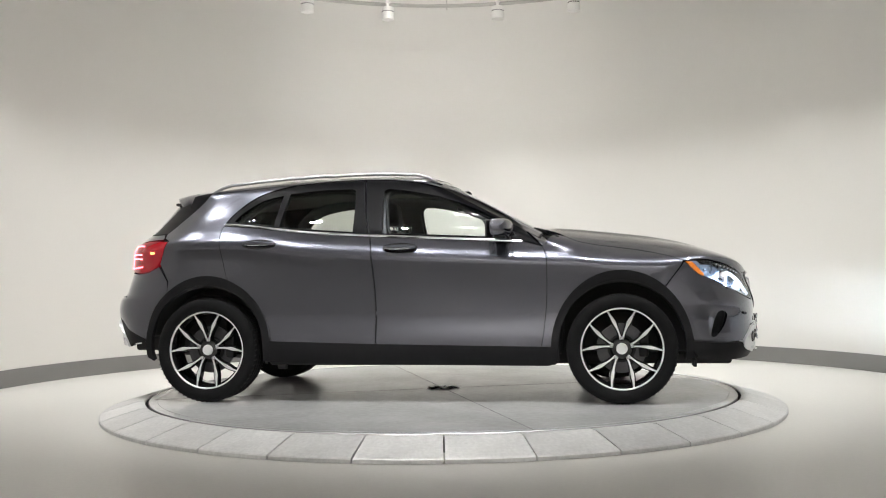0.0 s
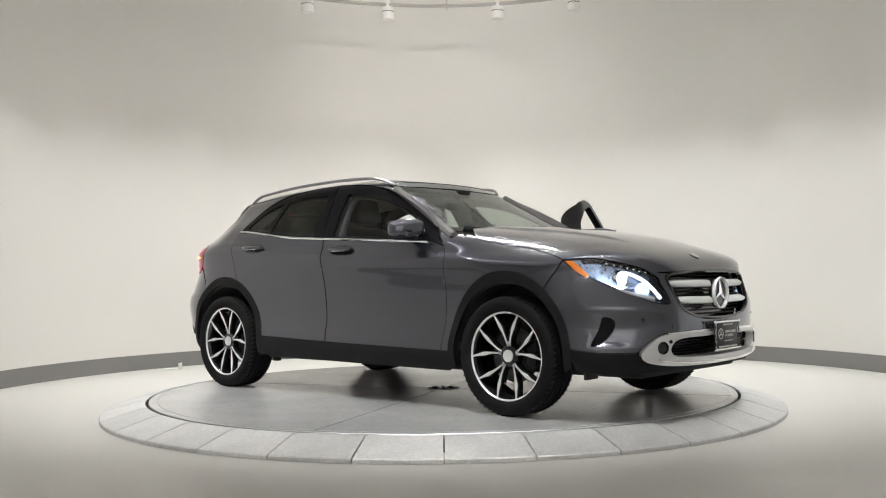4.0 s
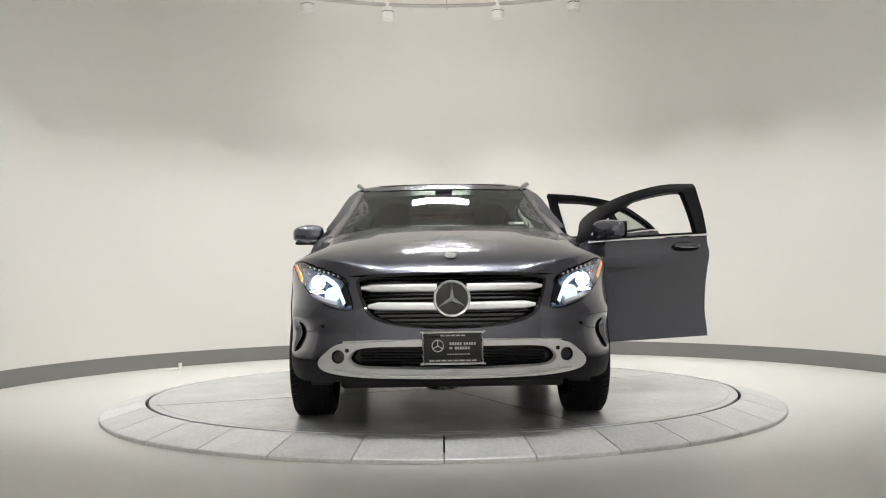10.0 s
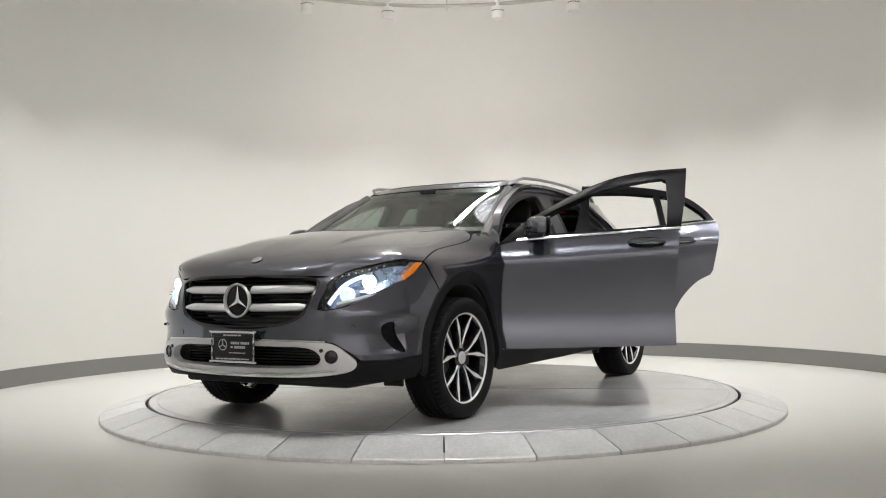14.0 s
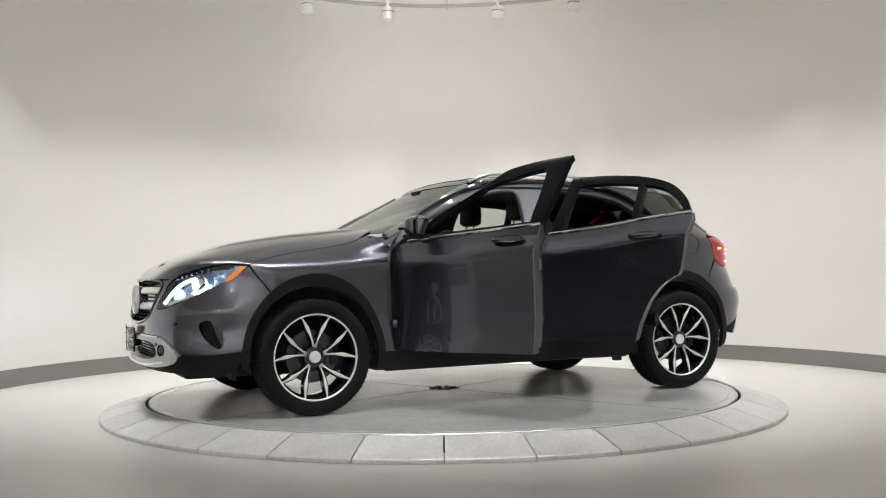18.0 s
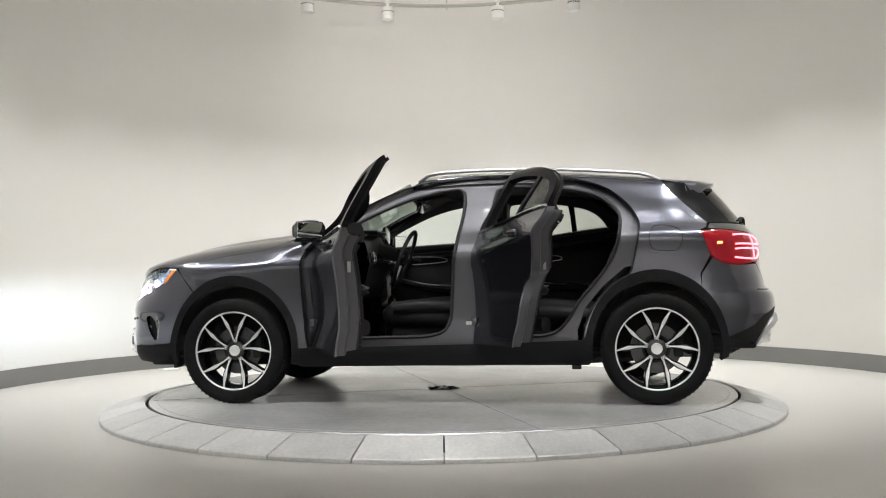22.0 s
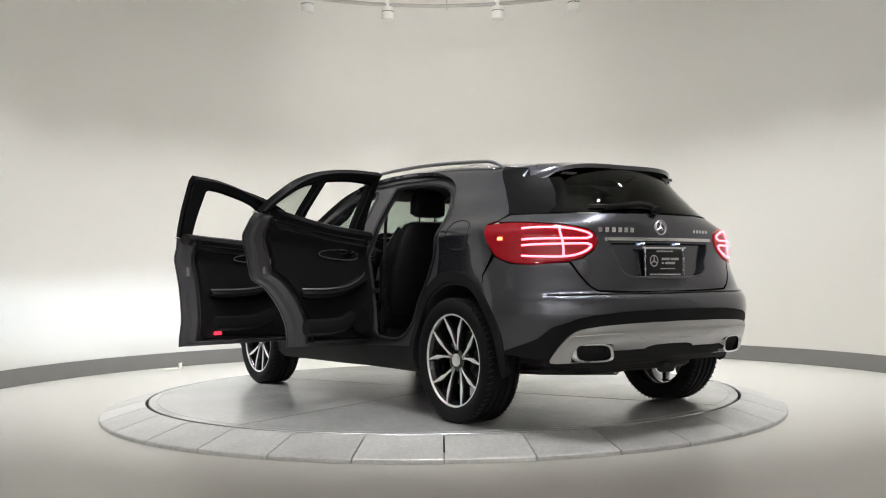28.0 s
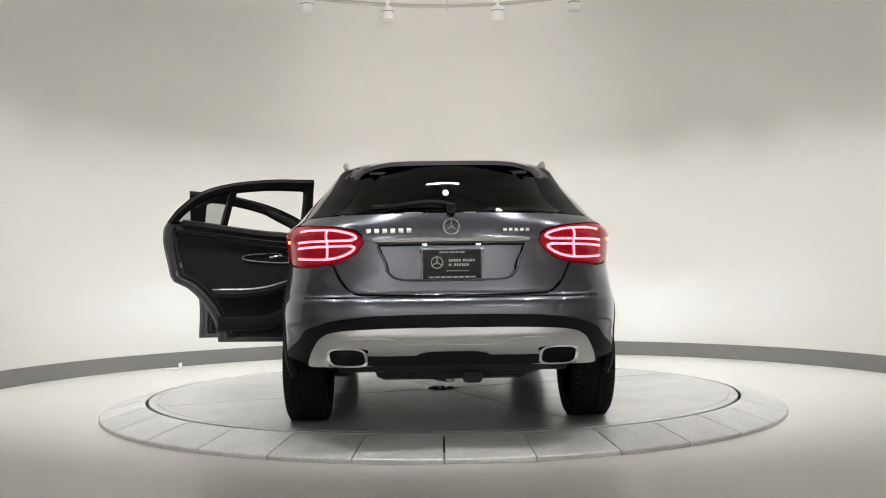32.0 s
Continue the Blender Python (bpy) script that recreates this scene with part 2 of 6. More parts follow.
def eased(xs, ys, sigma):
    """The same curve with its knots rounded off over about sigma."""
    fun = monotone(xs, ys)
    step = sigma / 12
    t = np.arange(xs[0] - 4 * sigma, xs[-1] + 4 * sigma, step)
    v = np.where(t < xs[0], ys[0] + (t - xs[0]) * (fun(xs[0] + 1e-3) - ys[0]) / 1e-3, np.where(t > xs[-1], ys[-1] + (t - xs[-1]) * (ys[-1] - fun(xs[-1] - 1e-3)) / 1e-3, fun(t)))
    k = np.exp(-0.5 * (np.arange(-36, 37) / 12) ** 2)
    k /= k.sum()
    v = np.convolve(np.pad(v, 36, mode="edge"), k, mode="valid")
    return lambda x: np.interp(x, t, v)


def ramp01(a, b, x):
    t = np.clip((np.asarray(x, float) - a) / (b - a), 0, 1)
    return t * t * (3 - 2 * t)


# ---- the car's outer form: half-width as a function of length x and height z ----
BELT = eased((-2.0, -1.23, -0.63, 0.0, 0.62, 0.9, 2.3), (1.19, 1.173, 1.104, 1.065, 1.032, 1.02, 1.02), 0.08)
SIDE = eased((0.15, 0.22, 0.28, 0.34, 0.40, 0.55, 0.70, 0.84, 0.92, 0.945, 0.97, 0.995, 1.02, 1.07, 1.12, 1.20, 1.30, 1.40, 1.50),
                (0.80, 0.845, 0.872, 0.886, 0.884, 0.864, 0.871, 0.889, 0.902, 0.899, 0.888, 0.873, 0.866, 0.853, 0.832, 0.790, 0.738, 0.687, 0.632), 0.013)
NARROW = eased((-2.2, -1.7, -1.3, -0.8, -0.3, 0.2, 0.6, 1.0), (0.70, 0.79, 0.895, 0.975, 1.0, 0.985, 0.975, 0.975), 0.1)
NOSE = eased((0.15, 0.22, 0.28, 0.36, 0.46, 0.55, 0.65, 0.75, 0.85, 1.2), (2.08, 2.16, 2.21, 2.236, 2.24, 2.238, 2.232, 2.222, 2.23, 2.30), 0.03)
HOOD = eased((0.6, 0.8, 0.95, 1.2, 1.4, 1.7, 1.95, 2.08, 2.15, 2.19, 2.22, 2.3), (1.13, 1.127, 1.122, 1.102, 1.078, 1.026, 0.960, 0.908, 0.862, 0.818, 0.77, 0.65), 0.03)
HOOD_LOW = eased((0.6, 0.8, 0.95, 1.2, 1.5, 1.8, 2.05, 2.2), (1.08, 1.04, 0.96, 0.80, 0.74, 0.70, 0.64, 0.60), 0.06)
ROOF = eased((-2.0, -1.85, -1.6, -1.2, -0.7, -0.3, 0.0, 0.25, 0.5), (1.39, 1.403, 1.430, 1.468, 1.497, 1.503, 1.494, 1.468, 1.45), 0.07)
TAIL = eased((0.15, 0.25, 0.36, 0.50, 0.60, 0.68, 0.715, 0.80, 0.95, 1.05, 1.12, 1.20, 1.30, 1.40, 1.5),
                (-1.94, -2.00, -2.075, -2.135, -2.16, -2.145, -2.098, -2.09, -2.072, -2.052, -2.02, -1.965, -1.89, -1.80, -1.70), 0.01)


def shield_x(z):
    return 0.63 - (z - 1.235) * 1.85


def half_width(x, z, up=False):
    x, z = np.broadcast_arrays(np.asarray(x, float), np.asarray(z, float))
    lift = (BELT(x) - 1.065) * ramp01(0.6, 0.95, z) * (1 - ramp01(1.2, 1.42, z))
    w = SIDE(z - lift)
    w = w * (1 + (NARROW(x) - 1) * ramp01(1.0, 1.3, z))
    w = w + 0.012 * np.exp(-((np.abs(x) - 1.35) / 0.36) ** 2) * ramp01(0.2, 0.45, z) * (1 - ramp01(0.8, 1.0, z))
    if not up:
        # scoop behind the bumper's front corner
        w = w - 0.022 * ramp01(1.875, 1.915, x) * (1 - ramp01(1.95, 2.13, x)) * ramp01(0.405, 0.435, z) * (1 - ramp01(0.53, 0.60, z))
        # flared bumper corners
        w = w + np.exp(-((z - 0.60) / 0.16) ** 2) * (0.030 * ramp01(-1.45, -1.70, x) + 0.016 * ramp01(1.45, 1.65, x))
        w = w + (0.015 * np.exp(-((z - 0.615) / 0.045) ** 2) - 0.012 * np.exp(-((z - 0.50) / 0.05) ** 2)) * ramp01(1.76, 1.92, x)
    if up:
        xf, base, p = shield_x(z), 0.22, 2.2
        front = np.clip((x - xf + base) / base, 0, 1)
        zt, zs, q = ROOF(x), ROOF(x) - 0.125, 4.6
    else:
        xf, p = NOSE(z), 2.3 + 0.9 * (1 - ramp01(0.60, 0.85, z))
        front = np.clip((x - 1.45) / (xf - 1.45), 0, 1)
        zt, zs = np.where(x > 0.75, HOOD(x), 9.0), HOOD_LOW(x)
        q = 2.9 + 0.8 * ramp01(1.3, 2.1, x)
    top = np.clip((z - zs) / (zt - zs), 0, 1)
    if not up:
        roof_top = np.clip((z - ROOF(x) + 0.125) / 0.125, 0, 1)
        top = np.where(x < 0.75, roof_top, top)
        q = np.where(x < 0.75, 4.6, q)
    back = np.clip((-1.35 - x) / (-1.35 - TAIL(z)), 0, 1)
    a = 1 - (1 - front ** p) ** (1 / p)
    b = 1 - (1 - top ** q) ** (1 / q)
    r = 3.7 - 0.7 * ramp01(0.68, 0.9, z) - 0.7 * ramp01(0.98, 1.18, z)
    c = 1 - (1 - back ** r) ** (1 / r)
    d = np.minimum((a ** 4 + b ** 4 + c ** 4) ** 0.25, 1)
    return w * (1 - d)


def bisect(fun, lo, hi, rising, steps=34):
    """Where fun crosses zero, element by element."""
    lo, hi = np.array(lo, float), np.array(hi, float)
    for _ in range(steps):
        mid = (lo + hi) / 2
        below = (fun(mid) < 0) == rising
        lo, hi = np.where(below, mid, lo), np.where(below, hi, mid)
    return (lo + hi) / 2


Z_TABLE = np.linspace(0.15, 1.12, 400)
NOSE_TABLE = bisect(lambda x: half_width(x, Z_TABLE) - 1e-3, np.full_like(Z_TABLE, 0.0), np.full_like(Z_TABLE, 2.32), False)
TAIL_TABLE = bisect(lambda x: half_width(x, Z_TABLE) - 1e-3, np.full_like(Z_TABLE, -2.3), np.full_like(Z_TABLE, -0.5), True)


def nose_end(z, up):
    return np.interp(z, Z_TABLE, NOSE_TABLE)


def tail_end(z, up):
    return np.interp(z, Z_TABLE, TAIL_TABLE)


def side_map(push=0.0, up=False):
    """(x, z) to the flank."""
    def at(a, b):
        return np.stack([a, half_width(a, b, up) + push, b], 1)
    at.up, at.across, at.shift = up, "", (0, 0)
    at.base = at
    return at


def top_map(push=0.0, up=False, low=None):
    """(x, y) to hood or roof; low: the least height at each x."""
    def domed(a, b):
        p = at(a, b)
        crease = np.interp(p[:, 0], (0.85, 1.4, 2.0), (0.56, 0.47, 0.40))
        p[:, 2] += 0.012 * (1 - ramp01(crease - 0.07, crease, np.abs(p[:, 1]))) * ramp01(0.85, 1.0, p[:, 0]) * (1 - ramp01(1.70, 2.02, p[:, 0]))
        return p

    def at(a, b):
        a = np.asarray(a, float)
        y = np.maximum(np.abs(b), 0.002)
        zt = ROOF(a) if up else HOOD(a)
        zs = low(a) if low else (np.full_like(a, 1.2) if up else HOOD_LOW(a) * 0 + 0.55)
        z = bisect(lambda q: half_width(a, q, up) - y, zs, zt, False)
        if low:
            ry, rz = low.rim(a)
            k = np.clip((y - ry + 0.012) / 0.009, 0, 1)
            z = z * (1 - k) + rz * k
        return np.stack([a, b, z + push], 1)
    at.up, at.across, at.shift = up, "b", (0, push)
    at.base = at
    if low:
        domed.up, domed.across, domed.shift, domed.base = up, "b", (0, push), at
        return domed
    return at


def end_map(front=True, push=0.0, up=False):
    """(y, z) to nose, windscreen or tail."""
    def at(a, b):
        b = np.asarray(b, float)
        y = np.maximum(np.abs(a), 0.002)
        if front:
            x = bisect(lambda q: half_width(q, b, up) - y, np.full_like(b, 0.0 if up else 1.45), np.full_like(b, 2.32), False)
        else:
            x = bisect(lambda q: half_width(q, b, up) - y, np.full_like(b, -2.3), np.full_like(b, -1.0), True)
        return np.stack([x + (push if front else -push), a, b], 1)
    at.up, at.across, at.shift = up, "a", (push, 0)
    at.base = at
    return at


WRAP = 1.35
WRAP_X = 1.10


def wrap_map(front=True, push=0.0):
    """(u, z): u 0 at the middle of the nose or tail, WRAP on the flank."""
    def at(a, b):
        b = np.asarray(b, float)
        a = np.asarray(a, float)
        c = np.cos(np.clip(np.abs(a) / WRAP, 0, 1) * math.pi / 2) ** 0.8
        if front:
            x = WRAP_X + (nose_end(b, False) - WRAP_X) * c
        else:
            x = -WRAP_X + (tail_end(b, False) + WRAP_X) * c
        y = half_width(x, b) * np.sign(a)
        p = np.stack([x, y, b], 1)
        if push:
            s = np.clip(c, 0, 1)
            p[:, 0] += push * s * (1 if front else -1)
            p[:, 1] += push * (1 - s) * np.sign(a)
        return p
    at.up, at.across, at.shift = False, "a", (push, 0)
    at.base = at
    return at


def wrap_u(kind, v, z, front=True):
    """u of a point given by its x ('s') or its y ('f')."""
    z1 = np.array([float(z)])
    if kind == "s":
        end = (nose_end(z1, False) if front else tail_end(z1, False))[0]
        x0 = WRAP_X if front else -WRAP_X
        c = min(max((v - x0) / (end - x0), 0), 1)
        return WRAP * math.acos(c ** 1.25) / (math.pi / 2)
    m = wrap_map(front)
    return float(bisect(lambda u: m(u, z1)[:, 1] - abs(v), np.array([0.0]), np.array([WRAP]), True)[0])


def wrap_line(points, front=True):
    """Outline points ('s', x, z) and ('f', y, z) as (u, z)."""
    return [(wrap_u(k, v, z, front) * (1 if v >= 0 or k == "s" else -1), z) for k, v, z in points]


def densify(loop, step):
    out = []
    n = len(loop)
    for i in range(n):
        a, b = np.array(loop[i]), np.array(loop[(i + 1) % n])
        k = max(1, int(np.ceil(np.linalg.norm(b - a) / step)))
        out += [tuple(a + (b - a) * j / k) for j in range(k)]
    return out


def inset(loop, d):
    """Move a 2D outline inwards by d."""
    q = np.array(loop)
    area2 = np.sum(q[:, 0] * np.roll(q[:, 1], -1) - np.roll(q[:, 0], -1) * q[:, 1])
    s = 1 if area2 > 0 else -1
    e = np.roll(q, -1, 0) - q
    ln = np.maximum(np.linalg.norm(e, axis=1, keepdims=True), 1e-9)
    nrm = np.stack([-e[:, 1], e[:, 0]], 1) / ln * s
    prev = np.roll(nrm, 1, 0)
    bis = nrm + prev
    k = np.maximum(np.sum(bis * bis, 1, keepdims=True) / 2, 0.5)
    return [tuple(a) for a in q + bis / k * d]


def inside(pts, loop):
    q = np.array(loop)
    x, y = pts[:, 0][:, None], pts[:, 1][:, None]
    x0, y0, x1, y1 = q[:, 0], q[:, 1], np.roll(q[:, 0], -1), np.roll(q[:, 1], -1)
    with np.errstate(divide="ignore", invalid="ignore"):
        cut = ((y0 > y) != (y1 > y)) & (x < (x1 - x0) * (y - y0) / (y1 - y0) + x0)
    return cut.sum(1) % 2 == 1


def fill(outline, holes=(), step=0.05, loops=None, extra=()):
    """Triangles of an outline with holes; returns points, triangles and the boundary loops."""
    if loops is None:
        loops = [densify(outline, step * 0.7)] + [densify(h, step * 0.6) for h in holes]
    pts, edges, rims = [], [], []
    for lp in loops:
        base = len(pts)
        pts += lp
        edges += [(base + i, base + (i + 1) % len(lp)) for i in range(len(lp))]
        rims.append(list(range(base, base + len(lp))))
    edge_pts = np.array(pts)
    lo, hi = edge_pts.min(0), edge_pts.max(0)
    gx = np.arange(lo[0] + step / 2, hi[0], step)
    gy = np.arange(lo[1] + step / 2, hi[1], step)
    grid = np.array([(a + (step / 2 if j % 2 else 0), b) for j, b in enumerate(gy) for a in gx]) if len(gx) and len(gy) else np.zeros((0, 2))
    if len(grid):
        ok = inside(grid, loops[0])
        for h in loops[1:]:
            ok &= ~inside(grid, h)
        grid = grid[ok]
        if len(grid):
            far = np.min(np.linalg.norm(grid[:, None] - edge_pts[None], axis=2), axis=1) > step * 0.45
            grid = grid[far]
    allp = [tuple(a) for a in pts] + [tuple(a) for a in grid] + [tuple(a) for a in extra]
    vs, es, fs, ov, _, _ = delaunay_2d_cdt([Vector(a) for a in allp], edges, [], 0, 1e-7)
    vs = np.array([tuple(v) for v in vs])
    back = {}
    for i, o in enumerate(ov):
        for k in o:
            back[k] = i
    mid = np.array([vs[list(t)].mean(0) for t in fs])
    ok = inside(mid, loops[0])
    for h in loops[1:]:
        ok &= ~inside(mid, h)
    tris = [tuple(t) for t, k in zip(fs, ok) if k]
    return vs, tris, [[back[i] for i in r] for r in rims]


def form_normals(mapper, vs, P):
    """Normals from the form's slope; next to the middle line they are taken a little off it and turned in."""
    va, vb = vs[:, 0].copy(), vs[:, 1].copy()
    if mapper.across == "a":
        va = np.where(va < 0, -1.0, 1.0) * np.maximum(np.abs(va), 0.07)
    if mapper.across == "b":
        vb = np.where(vb < 0, -1.0, 1.0) * np.maximum(np.abs(vb), 0.07)
    Q = mapper.base(va, vb) if mapper.across else P
    e, up = 1e-5, mapper.up
    X, Z = Q[:, 0] - mapper.shift[0] * np.sign(Q[:, 0]), Q[:, 2] - mapper.shift[1]
    wx = (half_width(X + e, Z, up) - half_width(X - e, Z, up)) / (2 * e)
    wz = (half_width(X, Z + e, up) - half_width(X, Z - e, up)) / (2 * e)
    N = np.stack([-wx, np.where(P[:, 1] >= 0, 1.0, -1.0) * np.clip(np.abs(P[:, 1]) / np.maximum(np.abs(Q[:, 1]), 1e-6), 0, 1), -wz], 1)
    return N / np.maximum(np.linalg.norm(N, axis=1, keepdims=True), 1e-9)


def refine(mapper, outline, holes, step):
    """Fill an outline, with more points where the form bends or stretches."""
    loops = [densify(outline, step * 0.7)] + [densify(h, step * 0.6) for h in holes]
    extra = []
    for turn in range(3):
        vs, tris, rims = fill(None, (), step, loops, extra)
        if turn == 2:
            return vs, tris, rims
        P = mapper(vs[:, 0], vs[:, 1])
        N = form_normals(mapper, vs, P)
        rim_set = {frozenset((r[i], r[(i + 1) % len(r)])) for r in rims for i in range(len(r))}
        pairs = {frozenset((t[i], t[(i + 1) % 3])) for t in tris for i in range(3)} - rim_set
        ij = np.array([sorted(p) for p in pairs if len(p) == 2])
        size = np.linalg.norm(P[ij[:, 0]] - P[ij[:, 1]], axis=1)
        bend = 1 - np.sum(N[ij[:, 0]] * N[ij[:, 1]], axis=1)
        want = ((bend > 0.006) & (size > 0.012)) | (size > 2.2 * step)
        extra = extra + [tuple(q) for q in (vs[ij[want, 0]] + vs[ij[want, 1]]) / 2]
        fresh = []
        for r in rims:
            lp = []
            for i in range(len(r)):
                a, b = r[i], r[(i + 1) % len(r)]
                lp.append(tuple(vs[a]))
                d = np.linalg.norm(P[a] - P[b])
                if (1 - N[a] @ N[b] > 0.006 and d > 0.012) or d > 2.0 * step:
                    lp.append(tuple((vs[a] + vs[b]) / 2))
            fresh.append(lp)
        loops = fresh


def panel(name, outline, mapper, mat, parent, label="", side=1, step=0.05, thick=0.012, holes=(), gap=0.002):
    """A sheet on the car's form with a turned-in edge; side -1 mirrors it to the car's right."""
    if gap:
        outline = inset(outline, gap)
    vs, tris, rims = refine(mapper, outline, holes, step)
    P = mapper(vs[:, 0], vs[:, 1])
    N = form_normals(mapper, vs, P)
    # lean on the sheet's own facets where the form is too sharp for its slope
    G = np.zeros_like(P)
    T = np.array(tris)
    g = np.cross(P[T[:, 1]] - P[T[:, 0]], P[T[:, 2]] - P[T[:, 0]])
    g = g * np.where(np.sum(g * N[T].sum(1), 1) < 0, -1.0, 1.0)[:, None]
    for k in range(3):
        np.add.at(G, T[:, k], g)
    G = G / np.maximum(np.linalg.norm(G, axis=1, keepdims=True), 1e-12)
    off = np.degrees(np.arccos(np.clip(np.sum(G * N, 1), -1, 1)))
    w = ramp01(4, 10, off)
    if mapper.across:
        w = np.maximum(w, 1 - ramp01(0.08, 0.14, np.abs(P[:, 1])))
    w = w[:, None]
    N = N * (1 - w) + G * w
    N = N / np.maximum(np.linalg.norm(N, axis=1, keepdims=True), 1e-9)
    if side < 0:
        P, N = P * (1, -1, 1), N * (1, -1, 1)
    n = len(P)
    inner = P - N * thick
    V = np.concatenate([P, inner])
    faces, normals = [], []
    for t in tris:
        a, b, c = (P[i] for i in t)
        g = np.cross(b - a, c - a)
        o = t if g @ N[list(t)].sum(0) > 0 else t[::-1]
        faces.append(tuple(int(i) for i in o))
        normals += [N[i] for i in o]
        faces.append(tuple(int(i) + n for i in o[::-1]))
        normals += [-N[i] for i in o[::-1]]
    third = {}
    for t in tris:
        for i in range(3):
            third[frozenset((t[i], t[(i + 1) % 3]))] = t[(i + 2) % 3]
    for r in rims:
        m = len(r)
        for i in range(m):
            a, b = r[i], r[(i + 1) % m]
            c = third.get(frozenset((a, b)))
            if a == b or c is None:
                continue
            g = np.cross(P[b] - P[a], -N[a])
            g = g / max(np.linalg.norm(g), 1e-9)
            quad = (a, b, b + n, a + n)
            if g @ ((P[a] + P[b]) / 2 - P[c]) < 0:
                g, quad = -g, quad[::-1]
            faces.append(quad)
            normals += [g] * 4
    return raw(name, V, faces, mat, parent, label, normals)


def on_map(mapper, loop, side=1):
    q = np.array(loop, float)
    P = mapper(q[:, 0], q[:, 1])
    if side < 0:
        P = P * (1, -1, 1)
    return [tuple(a) for a in P]

# ---- the round bay ----
def arc_wall(name, r0, r1, z0, z1, a0, a1, mat, n=96, label=""):
    bm = bmesh.new()
    rows = []
    for i in range(n + 1):
        a = radians(a0 + (a1 - a0) * i / n)
        s, c = math.sin(a), math.cos(a)
        rows.append([bm.verts.new((ROOM_X + r * s, ROOM_Y + r * c, z)) for r, z in ((r0, z0), (r0, z1), (r1, z1), (r1, z0))])
    for p, q in zip(rows, rows[1:]):
        for k in range(4):
            bm.faces.new((p[k], q[k], q[(k + 1) % 4], p[(k + 1) % 4]))
    bm.faces.new(rows[0])
    bm.faces.new(rows[-1][::-1])
    ob = part(name, bm, mat)
    return tagged(ob, label, kind="structure")


def build_room():
    arc_wall("wall_round", ROOM_R, ROOM_R + 0.15, FLOOR_Z - 0.02, CEIL_Z, -128, 128, WALL_PAINT, 128, "curved wall painted warm white around the turntable")
    arc_wall("baseboard", ROOM_R - 0.012, ROOM_R + 0.01, FLOOR_Z + 0.001, FLOOR_Z + 0.155, -128, 128, SKIRT, 128, "plain grey skirting at the foot of the curved wall")
    bm = bmesh.new()
    bmesh.ops.create_grid(bm, x_segments=12, y_segments=12, size=9)
    bmesh.ops.translate(bm, vec=(0, -3, FLOOR_Z), verts=bm.verts)
    tagged(part("floor", bm, FLOOR_MAT), "polished pale showroom floor", kind="structure")
    bm = bmesh.new()
    bmesh.ops.create_cube(bm, size=1)
    bmesh.ops.scale(bm, vec=(18, 18, 0.12), verts=bm.verts)
    bmesh.ops.translate(bm, vec=(0, -3, CEIL_Z + 0.06), verts=bm.verts)
    tagged(part("ceiling", bm, CEIL_PAINT, smooth=False), "flat white ceiling over the showroom", kind="structure")
    # plain walls of the hall behind the camera, unseen, pale for the car's reflections
    for name, sx, sy, x, y in (("wall_south", 18, 0.2, 0, -12), ("wall_west", 0.2, 12, -7.0, -6), ("wall_east", 0.2, 12, 7.0, -6)):
        bm = rounded_box(sx, sy, CEIL_Z - FLOOR_Z, (x, y, (CEIL_Z + FLOOR_Z) / 2), 0)
        tagged(part(name, bm, HALL_PAINT, smooth=False), "plain pale wall of the hall", kind="structure")


HALL_PAINT = material("grey_hall_paint", (0.70, 0.69, 0.67), 0.8, 0, 0.04, 1, 60, 0.05)
DISC_R, RING_R, RING_Z = 2.045, 2.352, -0.070


